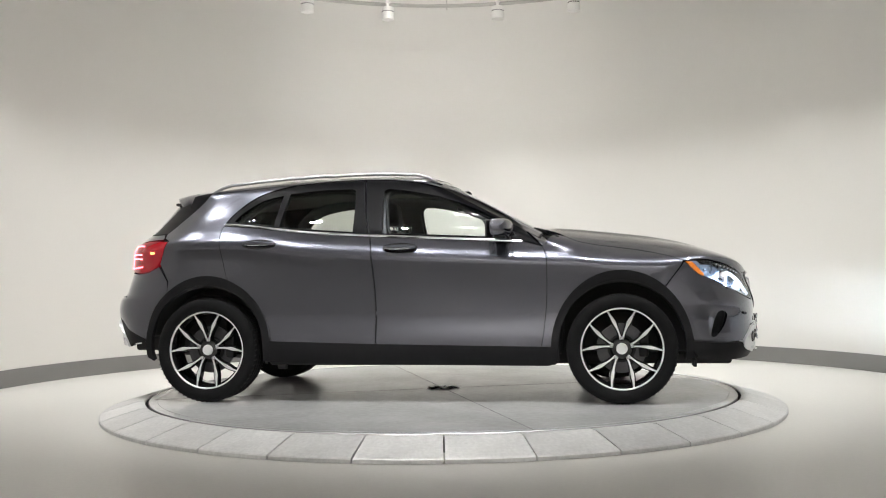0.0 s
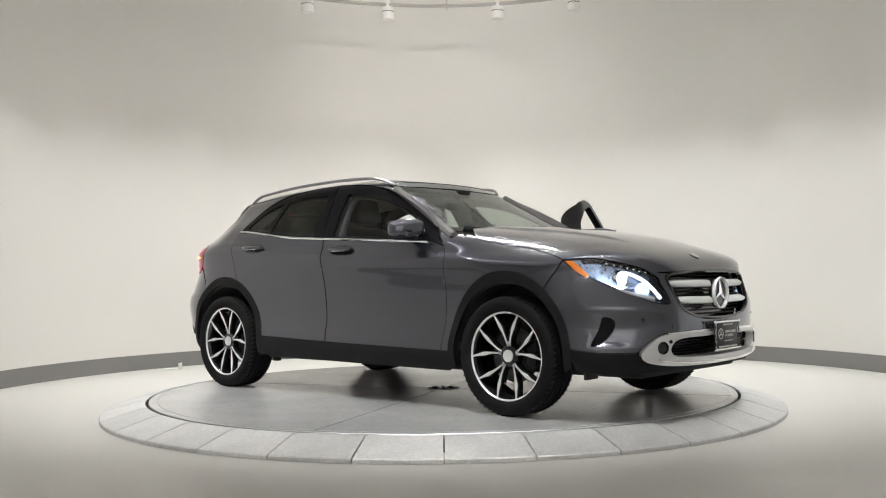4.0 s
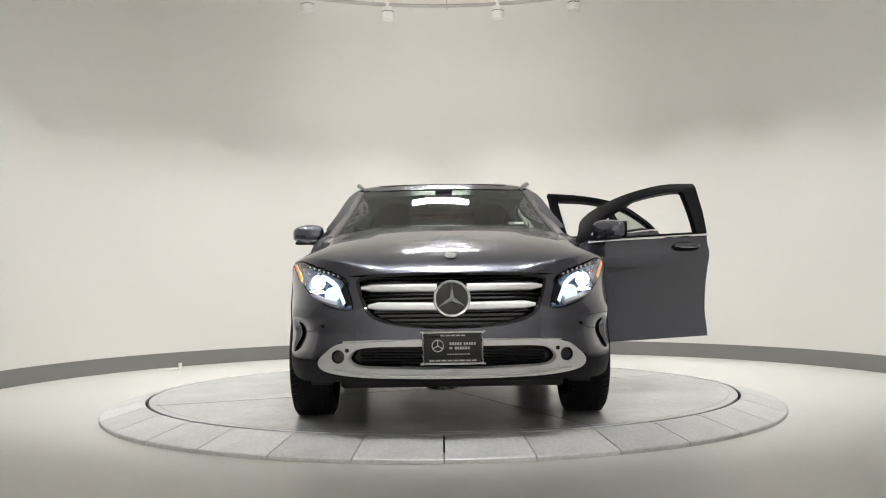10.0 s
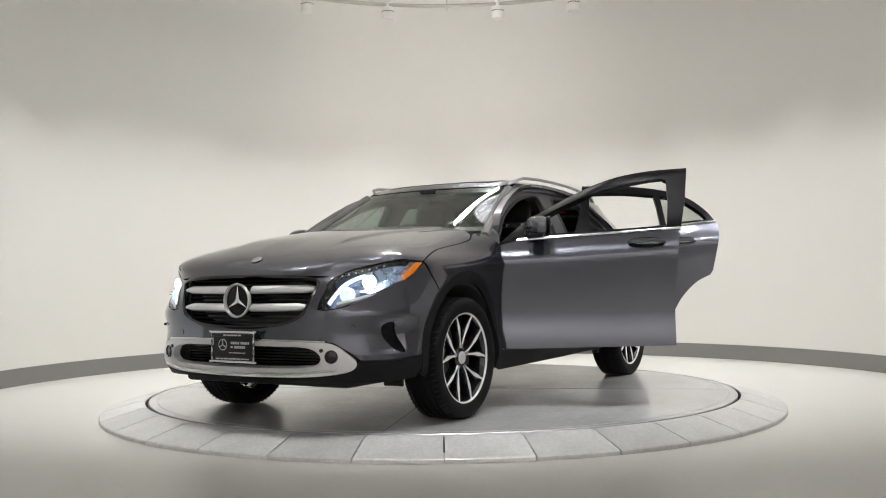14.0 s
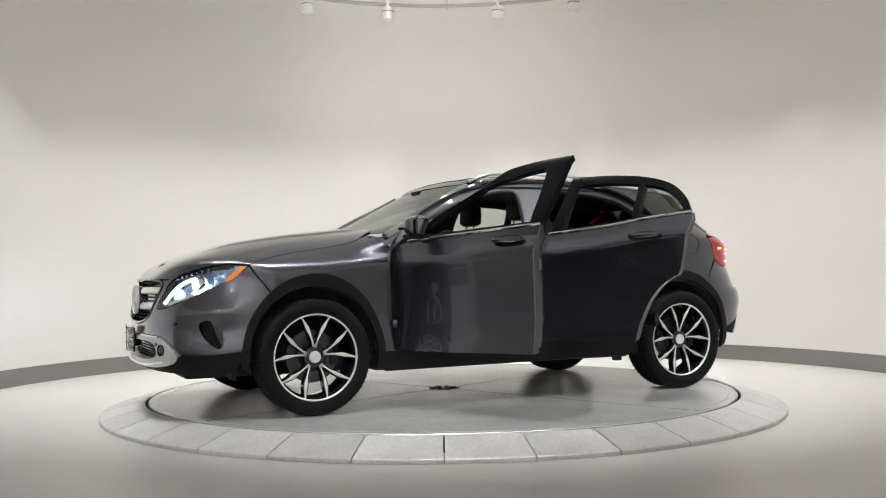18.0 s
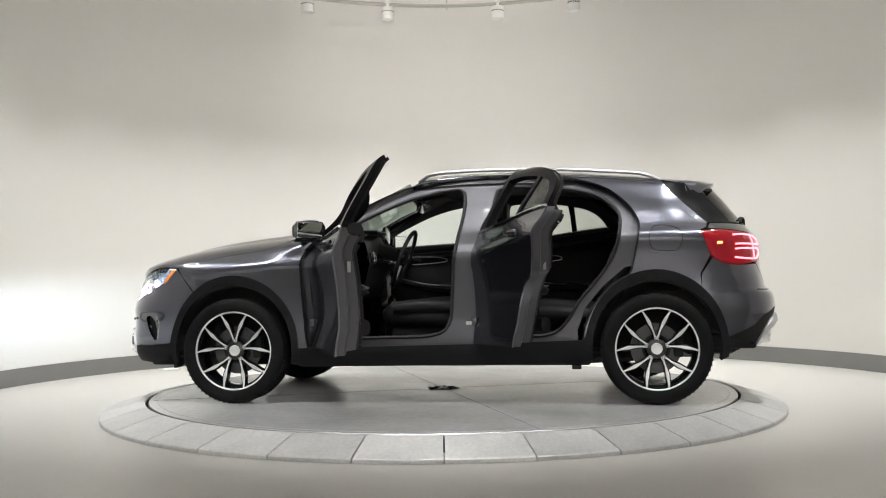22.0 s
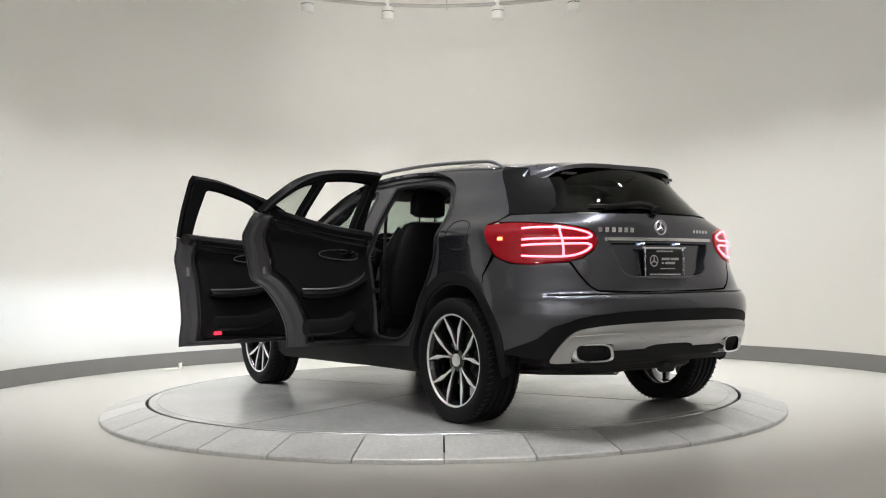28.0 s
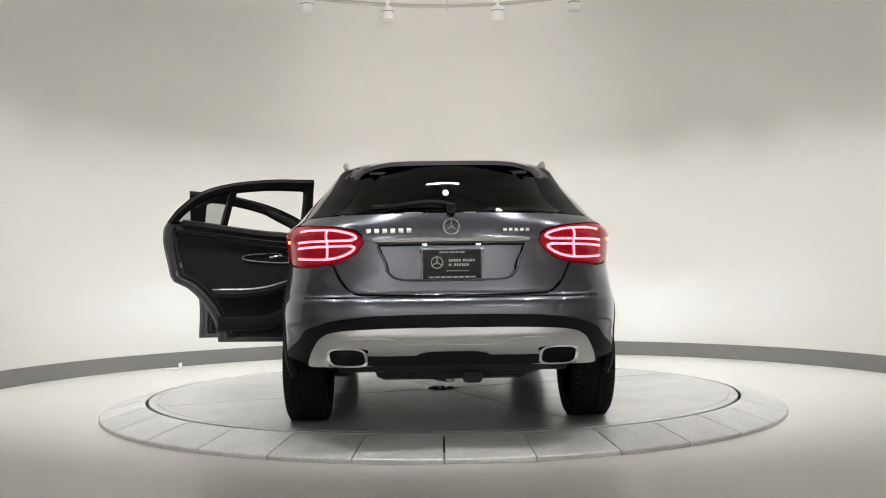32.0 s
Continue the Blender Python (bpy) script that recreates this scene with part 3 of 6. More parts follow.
def build_turntable():
    """Fixed ramp ring in plates round the turning disc."""
    ring = new("turntable_ring")
    tagged(ring, "grey steel ramp ring of wedge plates set round the turntable", "turntable ring", kind="")
    n = 33
    first = None
    for i in range(n):
        a0, a1 = 2 * math.pi * i / n, 2 * math.pi * (i + 1) / n
        if first is None:
            g = 0.004
            rows = []
            m = 8
            for k in range(m + 1):
                a = a0 + (a1 - a0) * k / m
                rows.append([(r, a, z) for r, z in ((2.066, -0.004), (2.118, -0.006), (RING_R - 0.006, RING_Z), (RING_R, RING_Z - 0.006), (RING_R, FLOOR_Z + 0.002), (2.066, FLOOR_Z + 0.002))])
            bm = bmesh.new()
            vs = []
            for k, row in enumerate(rows):
                line = []
                for r, a, z in row:
                    shift = (g / r) if k == 0 else (-g / r if k == m else 0)
                    line.append(bm.verts.new((r * math.cos(a + shift), r * math.sin(a + shift), z)))
                vs.append(line)
            for p, q in zip(vs, vs[1:]):
                for k in range(6):
                    bm.faces.new((p[k], p[(k + 1) % 6], q[(k + 1) % 6], q[k]))
            bm.faces.new(vs[0])
            bm.faces.new(vs[-1][::-1])
            first = part("plate", bm, RING_MAT, ring, sharp=20)
            first.matrix_basis = pose(0, 0, 0, 0, 0, -90)
        else:
            ob = new("plate", first.data)
            ob.parent = ring
            ob.matrix_basis = pose(0, 0, 0, 0, 0, -90 + 360 * i / n)
    bm = lathe([(2.066, -0.012), (2.066, FLOOR_Z + 0.004), (1.5, FLOOR_Z + 0.004), (1.5, FLOOR_Z + 0.006), (2.058, FLOOR_Z + 0.006), (2.058, -0.012)], 128, close=True)
    part("groove", bm, GAP_DARK, ring)
    disc = new("turntable_disc")
    tagged(disc, "round scuffed grey steel turntable disc under the car", "turntable")
    bm = lathe([(0, 0.0), (1.0, 0.0), (1.985, 0.0), (1.986, -0.002), (1.992, -0.002), (1.993, 0.0), (DISC_R - 0.004, 0.0), (DISC_R, -0.004), (DISC_R, -0.08), (0, -0.08)], 160)
    part("deck", bm, DISC_MAT, disc, sharp=30)
    # centre plate with slots
    bm = lathe([(0, 0.004), (0.115, 0.004), (0.125, 0.0), (0.0, 0.0)], 40)
    part("hub_cover", bm, BRAKE, disc)
    for i in range(8):
        a = i * math.pi / 4
        bm = rounded_box(0.06, 0.014, 0.006, (0.075 * math.cos(a), 0.075 * math.sin(a), 0.005), 0.002, 1, Matrix.Rotation(a, 4, "Z"))
        part("slot", bm, GAP_DARK, disc)
    # joints of the deck sheets
    for i in range(4):
        a = radians(22 + 90 * i)
        bm = rounded_box(1.86, 0.004, 0.0012, (1.08 * math.cos(a), 1.08 * math.sin(a), 0.0002), 0, 1, Matrix.Rotation(a, 4, "Z"))
        part("seam", bm, GAP_DARK, disc)
    return disc


def build_track():
    track = new("lighting_track")
    tagged(track, "curved pale metal lighting track under the ceiling", "lighting track")
    pts = [(ROOM_X + (TRACK_R + 0.095) * math.sin(radians(a)), ROOM_Y + (TRACK_R + 0.095) * math.cos(radians(a)), LAMP_Z + 0.200) for a in range(-180, 178, 3)]
    part("rail", tube(pts, 0.022, 6, True), TRACK_GREY, track)
    for a in range(-150, 181, 30):
        x, y = ROOM_X + (TRACK_R + 0.095) * math.sin(radians(a)), ROOM_Y + (TRACK_R + 0.095) * math.cos(radians(a))
        part("hanger", tube([(x, y, LAMP_Z + 0.15), (x, y, CEIL_Z)], 0.006, 6), TRACK_GREY, track)
    lamp = None
    for a in LAMP_ANGLES:
        m = pose(ROOM_X + TRACK_R * math.sin(radians(a)), ROOM_Y + TRACK_R * math.cos(radians(a)), LAMP_Z, 0, 0, -a)
        if lamp is None:
            lamp = new("track_lamp")
            tagged(lamp, "white cylinder spot lamp on the curved track, lit", "track lamp", "spot lamps on the track")
            part("housing", lathe([(0.058, 0.004), (0.062, 0.0), (0.066, 0.0), (0.068, 0.004), (0.068, 0.082), (0.063, 0.084), (0.063, 0.094), (0.068, 0.096), (0.068, 0.135), (0.060, 0.142), (0.0, 0.142)], 32), LAMP_WHITE, lamp)
            part("lens", lathe([(0.0, 0.012), (0.058, 0.012), (0.058, 0.008), (0.0, 0.008)], 32), LAMP_GLOW, lamp)
            for k in range(20):
                b = 2 * math.pi * k / 20
                part("vent", rounded_box(0.004, 0.012, 0.008, (0.0645 * math.cos(b), 0.0645 * math.sin(b), 0.089), 0, 1, Matrix.Rotation(b, 4, "Z")), GAP_DARK, lamp)
            part("stem", lathe([(0.016, 0.14), (0.016, 0.19), (0.026, 0.192), (0.026, 0.225), (0, 0.225)], 16), LAMP_WHITE, lamp)
            part("arm", tube([(0, 0, 0.205), (0, 0.05, 0.205), (0, 0.095, 0.20)], 0.012, 6), LAMP_WHITE, lamp)
            lamp.matrix_basis = m
        else:
            copy_thing(lamp, m)
    # all four panels; the two in the hall are unseen fill lights
    for x, y in PANELS:
        lp = new("ceiling_light")
        tagged(lp, "long white lit ceiling panel; the hall pair is added fill", "ceiling light", "ceiling light panels")
        part("frame", rounded_box(0.90, 0.14, 0.05, (x, y, CEIL_Z - 0.025), 0.01), LAMP_WHITE, lp)
        part("diffuser", rounded_box(0.84, 0.065, 0.01, (x, y, CEIL_Z - 0.052), 0.002), PANEL_GLOW, lp)


def build_small():
    """Small white tray left on the floor by the wall."""
    tray = new("floor_box")
    tagged(tray, "small white floor outlet with a raised flap by the wall", "floor outlet")
    part("plate", rounded_box(0.17, 0.12, 0.012, (-2.80, 2.86, FLOOR_Z + 0.006), 0.004), LAMP_WHITE, tray)
    part("flap", rounded_box(0.012, 0.10, 0.06, (-2.71, 2.86, FLOOR_Z + 0.04), 0.003), LAMP_WHITE, tray)


build_room()
DISC = build_turntable()
build_track()
build_small()

# ---- the car ----
CAR = new("car")
tagged(CAR, "dark grey metallic crossover car with two doors open on the turntable", "car")

AX = 1.3495           # axles at +AX and -AX
WHEEL_Z, TYRE_R = 0.342, 0.342


def arch(cx, rx, rz, a0, a1, n=28):
    """Wheel-arch line round an axle, angles in degrees from straight back to straight ahead."""
    return [(cx - rx * math.cos(radians(a0 + (a1 - a0) * i / n)), WHEEL_Z + rz * math.sin(radians(a0 + (a1 - a0) * i / n))) for i in range(n + 1)]


# cut lines in side view
FRONT_EDGE = smooth_line([(0.852, 0.352), (0.872, 0.46), (0.892, 0.66), (0.896, 0.86), (0.893, 0.93), (0.868, 0.985)], 5)
B_EDGE = smooth_line([(-0.204, 0.372), (-0.203, 0.60), (-0.214, 0.82), (-0.232, 1.0), (-0.242, 1.072)], 5)
WIN_TOP = smooth_line([(0.868, 0.985), (0.80, 1.055), (0.66, 1.175), (0.43, 1.303), (0.205, 1.394), (-0.05, 1.448), (-0.312, 1.466)], 7)
REAR_TOP = smooth_line([(-0.318, 1.466), (-0.62, 1.456), (-0.88, 1.422), (-1.06, 1.363), (-1.18, 1.268), (-1.245, 1.176)], 7)
REAR_EDGE = smooth_line([(-1.245, 1.176), (-1.262, 1.12), (-1.245, 1.0), (-1.21, 0.83)], 5) + smooth_line([(-1.19, 0.795), (-1.09, 0.74), (-0.99, 0.63), (-0.925, 0.50), (-0.902, 0.394)], 5)
BELT_F = [(x, float(BELT(x))) for x in np.linspace(-0.242, 0.62, 10)] + [(0.74, 1.022), (0.868, 0.985)]
BELT_R = [(x, float(BELT(x))) for x in np.linspace(-1.245, -0.246, 12)]

DOOR_F = FRONT_EDGE + BELT_F[::-1][1:] + B_EDGE[::-1][1:]
DOOR_R = [(-0.209, 0.372)] + [(x - 0.005, z) for x, z in B_EDGE[1:]] + BELT_R[::-1][1:] + REAR_EDGE[1:]
FRAME_F = WIN_TOP + [(-0.284, 1.25)] + [(-0.25, 1.085)] + BELT_F[1:-1]
FRAME_R = REAR_TOP + BELT_R[1:] + [(-0.290, 1.25)]


FENDER_TOP = smooth_line([(0.868, 0.985), (0.93, 1.06), (1.0, 1.055), (1.08, 1.022), (1.2, 0.995), (1.45, 0.958), (1.62, 0.922), (1.735, 0.886)], 6)
LAMP_TOP = smooth_line(wrap_line([("s", 1.735, 0.886), ("s", 1.86, 0.893), ("f", 0.735, 0.875), ("f", 0.63, 0.843), ("f", 0.545, 0.806)]), 5)


def body_sides(s):
    S = side_map()
    # fender
    top = FENDER_TOP
    front = [(1.70, 0.83), (1.655, 0.775)]
    outline = FRONT_EDGE[:1] + [(0.92, 0.352)] + arch(AX, 0.432, 0.484, 14, 128) + front[::-1] + top[::-1] + FRONT_EDGE[::-1][1:-1]
    panel("fender", outline, S, PAINT, CAR, side=s, step=0.022)
    # rear quarter with the C-pillar
    outline = ([(-0.902, 0.394)] + [REAR_EDGE[i] for i in range(len(REAR_EDGE) - 2, -1, -1)]
               + [(x, z + 0.004) for x, z in REAR_TOP[::-1][1:22]] + [(-0.80, 1.445), (-0.80, 1.460), (-1.0, 1.449), (-1.3, 1.427), (-1.43, 1.411)]
               + [(-1.475, 1.34), (-1.57, 1.24), (-1.64, 1.17), (-1.685, 1.125), (-1.672, 1.09), (-1.63, 1.07), (-1.655, 1.0), (-1.685, 0.915), (-1.62, 0.80)]
               + arch(-AX, 0.432, 0.484, 50, 166))
    panel("rear_quarter_panel", outline, S, PAINT, CAR, side=s, step=0.022)
    fin = [(-1.428, 1.408), (-1.473, 1.34), (-1.568, 1.24), (-1.638, 1.17), (-1.683, 1.122), (-1.85, 1.122), (-1.83, 1.17), (-1.78, 1.24), (-1.69, 1.34), (-1.61, 1.388)]
    panel("window_fin", fin, side_map(0.002), FRAME_BLACK, CAR, "black fin beside the rear window", s, 0.03, 0.02, gap=0.001)
    # black wheel-arch trims, a little proud
    C = side_map(0.006)
    for cx, name in ((AX, "front"), (-AX, "rear")):
        outer = arch(cx, 0.436, 0.490, -6 if cx > 0 else -6, 186)
        inner = arch(cx, 0.392, 0.430, -10, 190)
        panel("wheel_arch_trim", outer + inner[::-1], C, BLACK_PLASTIC, CAR, "grained black plastic arch trim", s, 0.04, 0.03, gap=0)
    # sill
    outline = [(-0.93, 0.398), (-0.9, 0.399), (-0.2, 0.378), (0.85, 0.358), (0.93, 0.356), (0.955, 0.26), (0.90, 0.235), (0.0, 0.243), (-0.90, 0.26), (-0.955, 0.275)]
    panel("sill_trim", outline, side_map(0.004), BLACK_PLASTIC, CAR, "black plastic sill trim", s, 0.05, 0.05, gap=0)
    # A-pillar and roof side
    zs = np.linspace(1.03, 1.425, 14)
    front_line = [(float(shield_x(z)) - 0.22 + 0.107, z) for z in zs]
    back = [(x + 0.004, z + 0.003) for x, z in WIN_TOP if z > 0.99]
    outline = [(0.876, 0.992), (0.93, 1.035)] + front_line[1:] + [(0.10, 1.458), (-0.05, 1.472), (-0.3, 1.485), (-0.6, 1.480), (-0.80, 1.462), (-0.80, 1.441)] + [(x, z + 0.003) for x, z in REAR_TOP[:14]][::-1] + back[::-1]
    panel("roof_pillar", outline, side_map(0.0, True), PAINT, CAR, side=s, step=0.022, thick=0.02, gap=0.001)
    # inner side frame: pillars, sill and door openings
    outer = [(0.95, 0.36), (0.95, 0.98), (0.86, 1.03)] + [(x + 0.012, z + 0.006) for x, z in WIN_TOP[8:]] + [(x, z + 0.006) for x, z in REAR_TOP] + [(-1.30, 1.14), (-1.30, 0.86), (-1.17, 0.85), (-1.03, 0.73), (-0.92, 0.60), (-0.87, 0.46), (-0.87, 0.36)]
    hole_f = smooth_line([(0.80, 0.47), (0.84, 0.70), (0.82, 0.96), (0.62, 1.13), (0.40, 1.245), (0.18, 1.33), (-0.06, 1.378), (-0.155, 1.352), (-0.155, 1.20), (-0.105, 0.95), (-0.085, 0.7), (-0.06, 0.50), (0.06, 0.425), (0.4, 0.415), (0.72, 0.412)], 4, True)
    hole_r = smooth_line([(-0.355, 1.33), (-0.43, 1.385), (-0.65, 1.385), (-0.87, 1.36), (-1.03, 1.31), (-1.14, 1.20), (-1.145, 1.08), (-1.10, 0.92), (-1.0, 0.77), (-0.89, 0.64), (-0.80, 0.50), (-0.68, 0.425), (-0.45, 0.43), (-0.345, 0.48), (-0.315, 0.7), (-0.325, 1.0)], 4, True)
    panel("door_opening_frame", outer, side_map(-0.062), SHADED_PAINT, CAR, "grey painted pillars and sill round the door openings", s, 0.04, 0.035, (hole_f, hole_r), gap=0)
    for hole in (hole_f, hole_r):
        part("door_seal", tube(on_map(side_map(-0.062), inset(densify(hole, 0.03), 0.004), s), 0.012, 6, True), SEAL, CAR)
    # black seal strips that also put the shade into the shut lines
    for line in (FRONT_EDGE, REAR_EDGE) + ((B_EDGE,) if s < 0 else ()):
        part("gap_seal", tube(on_map(side_map(-0.022), line, s), 0.009, 5), SEAL, CAR)
    # jamb: the outer lip of the opening
    lip = [(0.905, 0.362), (0.905, 0.97)] + [(x + 0.006, z + 0.004) for x, z in WIN_TOP[6:]] + [(x, z + 0.004) for x, z in REAR_TOP] + [(x - 0.002, z) for x, z in REAR_EDGE[1:]] + [(-0.90, 0.362)]
    lo = on_map(side_map(-0.008), densify(lip, 0.05), s)
    li = on_map(side_map(-0.062), densify(lip, 0.05), s)
    n = len(lo)
    raw("door_jamb", lo + li, [(i, (i + 1) % n, n + (i + 1) % n, n + i) for i in range(n)], SHADED_PAINT, CAR)


def body_top():
    # hood
    edge = [(0.90, 0.62)] + [(x, float(half_width(x, z)) - 0.003) for x, z in FENDER_TOP if x > 1.0]
    edge += [(q[0], q[1]) for q in on_map(wrap_map(), LAMP_TOP)]
    ys = (0.525, 0.50, 0.47, 0.44, 0.40, 0.34, 0.26, 0.18, 0.10, 0.03)
    front = [(float(end_map()(np.array([y]), np.array([0.8195 - 0.045 * y ** 2]))[0][0]), y) for y in ys]
    back = smooth_line([(0.90, 0.62), (0.872, 0.40), (0.855, 0.15)], 4)[::-1]
    half = back + edge[1:] + front
    outline = half + [(x, -y) for x, y in half[::-1]]
    rim = on_map(side_map(), [q for q in FENDER_TOP if 1.0 < q[0] < 1.73]) + on_map(wrap_map(), LAMP_TOP)
    rx, ry, rz = (np.array([q[i] for q in rim]) for i in range(3))

    def low(x):
        return np.interp(x, rx, rz) - 0.003
    low.rim = lambda x: (np.where(np.asarray(x) > rx[-1] + 1e-3, 9.0, np.interp(x, rx, ry)), np.interp(x, rx, rz))
    hood = panel("hood", outline, top_map(0, False, low), PAINT, CAR, step=0.024, thick=0.02)
    # the hood's turned-down front lip over lamps and grille
    edge_line = LAMP_TOP[2:] + wrap_line([("f", y, 0.8195 - 0.045 * y ** 2) for y in ys]) + [(0.0, 0.8195)]
    m = len(edge_line)
    upper = [(u, z + 0.050 * min(1, (k + 1) / 8)) for k, (u, z) in enumerate(edge_line)][::-1]
    half = edge_line[:-1] + [edge_line[-1]]
    panel("hood_lip", half + [(-u, z) for u, z in half[::-1][1:]] + [(-u, z) for u, z in upper[::-1]] + upper[1:], wrap_map(True, -0.0008), PAINT, hood, step=0.02, thick=0.012, gap=0.001)
    # roof
    edge = [(x, float(half_width(x, z + 0.0, True))) for x, z in ((0.265, 1.415), (0.2, 1.428), (0.10, 1.451), (-0.05, 1.468), (-0.3, 1.481), (-0.6, 1.476), (-0.80, 1.458), (-1.0, 1.447), (-1.3, 1.425), (-1.52, 1.398), (-1.60, 1.386))]
    half = [(0.262, 0.22), (0.225, 0.45)] + edge[1:] + [(-1.66, 0.35), (-1.68, 0.1)]
    outline = half + [(x, -y) for x, y in half[::-1]]
    panel("roof", outline, top_map(0, True), PAINT, CAR, step=0.04, thick=0.02)
    glass = [(-0.98, 0.10), (-0.98, 0.42), (-0.95, 0.46), (0.12, 0.46), (0.165, 0.42), (0.185, 0.10)]
    panel("sunroof", glass + [(x, -y) for x, y in glass[::-1]], top_map(0.003, True), GLOSS_BLACK, CAR, "black glass sunroof", step=0.05, thick=0.004, gap=0)
    # cowl, windscreen
    zs = np.linspace(1.085, 1.425, 12)
    side = [(float(0.905 * half_width(float(shield_x(z)) - 0.3, z, True)), z) for z in zs]
    outline = side + [(-y, z) for y, z in side[::-1]]
    panel("windscreen", outline, end_map(True, 0.0, True), SCREEN_GLASS, CAR, "faintly green raked windscreen", step=0.05, thick=0.005, gap=0.003).visible_shadow = False
    # black ceramic band
    hole = [(y - 0.045, z) for y, z in [(side[0][0], 1.115)] + side[1:-1] + [(side[-1][0], 1.385)]]
    hole = hole + [(-y, z) for y, z in hole[::-1]]
    panel("windscreen_border", outline, end_map(True, -0.007, True), GLOSS_BLACK, CAR, "black glass border", step=0.06, thick=0.002, holes=(hole,), gap=0.004)
    # cowl panel under the glass
    bm = bmesh.new()
    rows = []
    for y in np.linspace(-0.70, 0.70, 21):
        xb = 0.90 - 0.25 * (abs(y) / 0.7) ** 3
        z1 = float(top_map()(np.array([0.98]), np.array([min(abs(y), 0.66)]))[0][2])
        rows.append([bm.verts.new((xb - 0.08, y, 1.07)), bm.verts.new((xb + 0.0, y, 1.062)), bm.verts.new((1.0, y, min(z1, 1.09) - 0.03))])
    for a, b in zip(rows, rows[1:]):
        for k in range(2):
            bm.faces.new((a[k], a[k + 1], b[k + 1], b[k]))
    part("cowl", bm, BLACK_PLASTIC, CAR)
    for y0, y1 in ((0.48, -0.12), (-0.05, -0.6)):
        pts = []
        for k in range(10):
            y = y0 + (y1 - y0) * k / 9
            z = 1.098 + 0.012 * k / 9
            q = end_map(True, 0.012, True)(np.array([y]), np.array([z]))[0]
            pts.append(tuple(q))
        part("wiper", tube(pts, 0.009, 6, flat=1.5), BLACK_PLASTIC, CAR)
    # roof rails
    for s in (1, -1):
        pts = []
        for x in np.linspace(0.16, -1.42, 26):
            y = float(half_width(x, float(ROOF(x)) - 0.045, True)) - 0.004
            f = min((0.16 - x) / 0.12, (x + 1.42) / 0.14, 1)
            pts.append((x, s * (y - 0.012), float(ROOF(x)) - 0.036 + 0.036 * math.sin(f * math.pi / 2)))
        part("roof_rail", tube(pts, 0.012, 8, flat=0.9), RAIL, CAR, "satin aluminium roof rail")


def window_trim(s, parent, belt, name):
    pts = on_map(side_map(0.006), belt, s)
    part("belt_chrome", tube(pts, 0.009, 6, flat=0.9), CHROME, parent, "bright chrome belt strip")


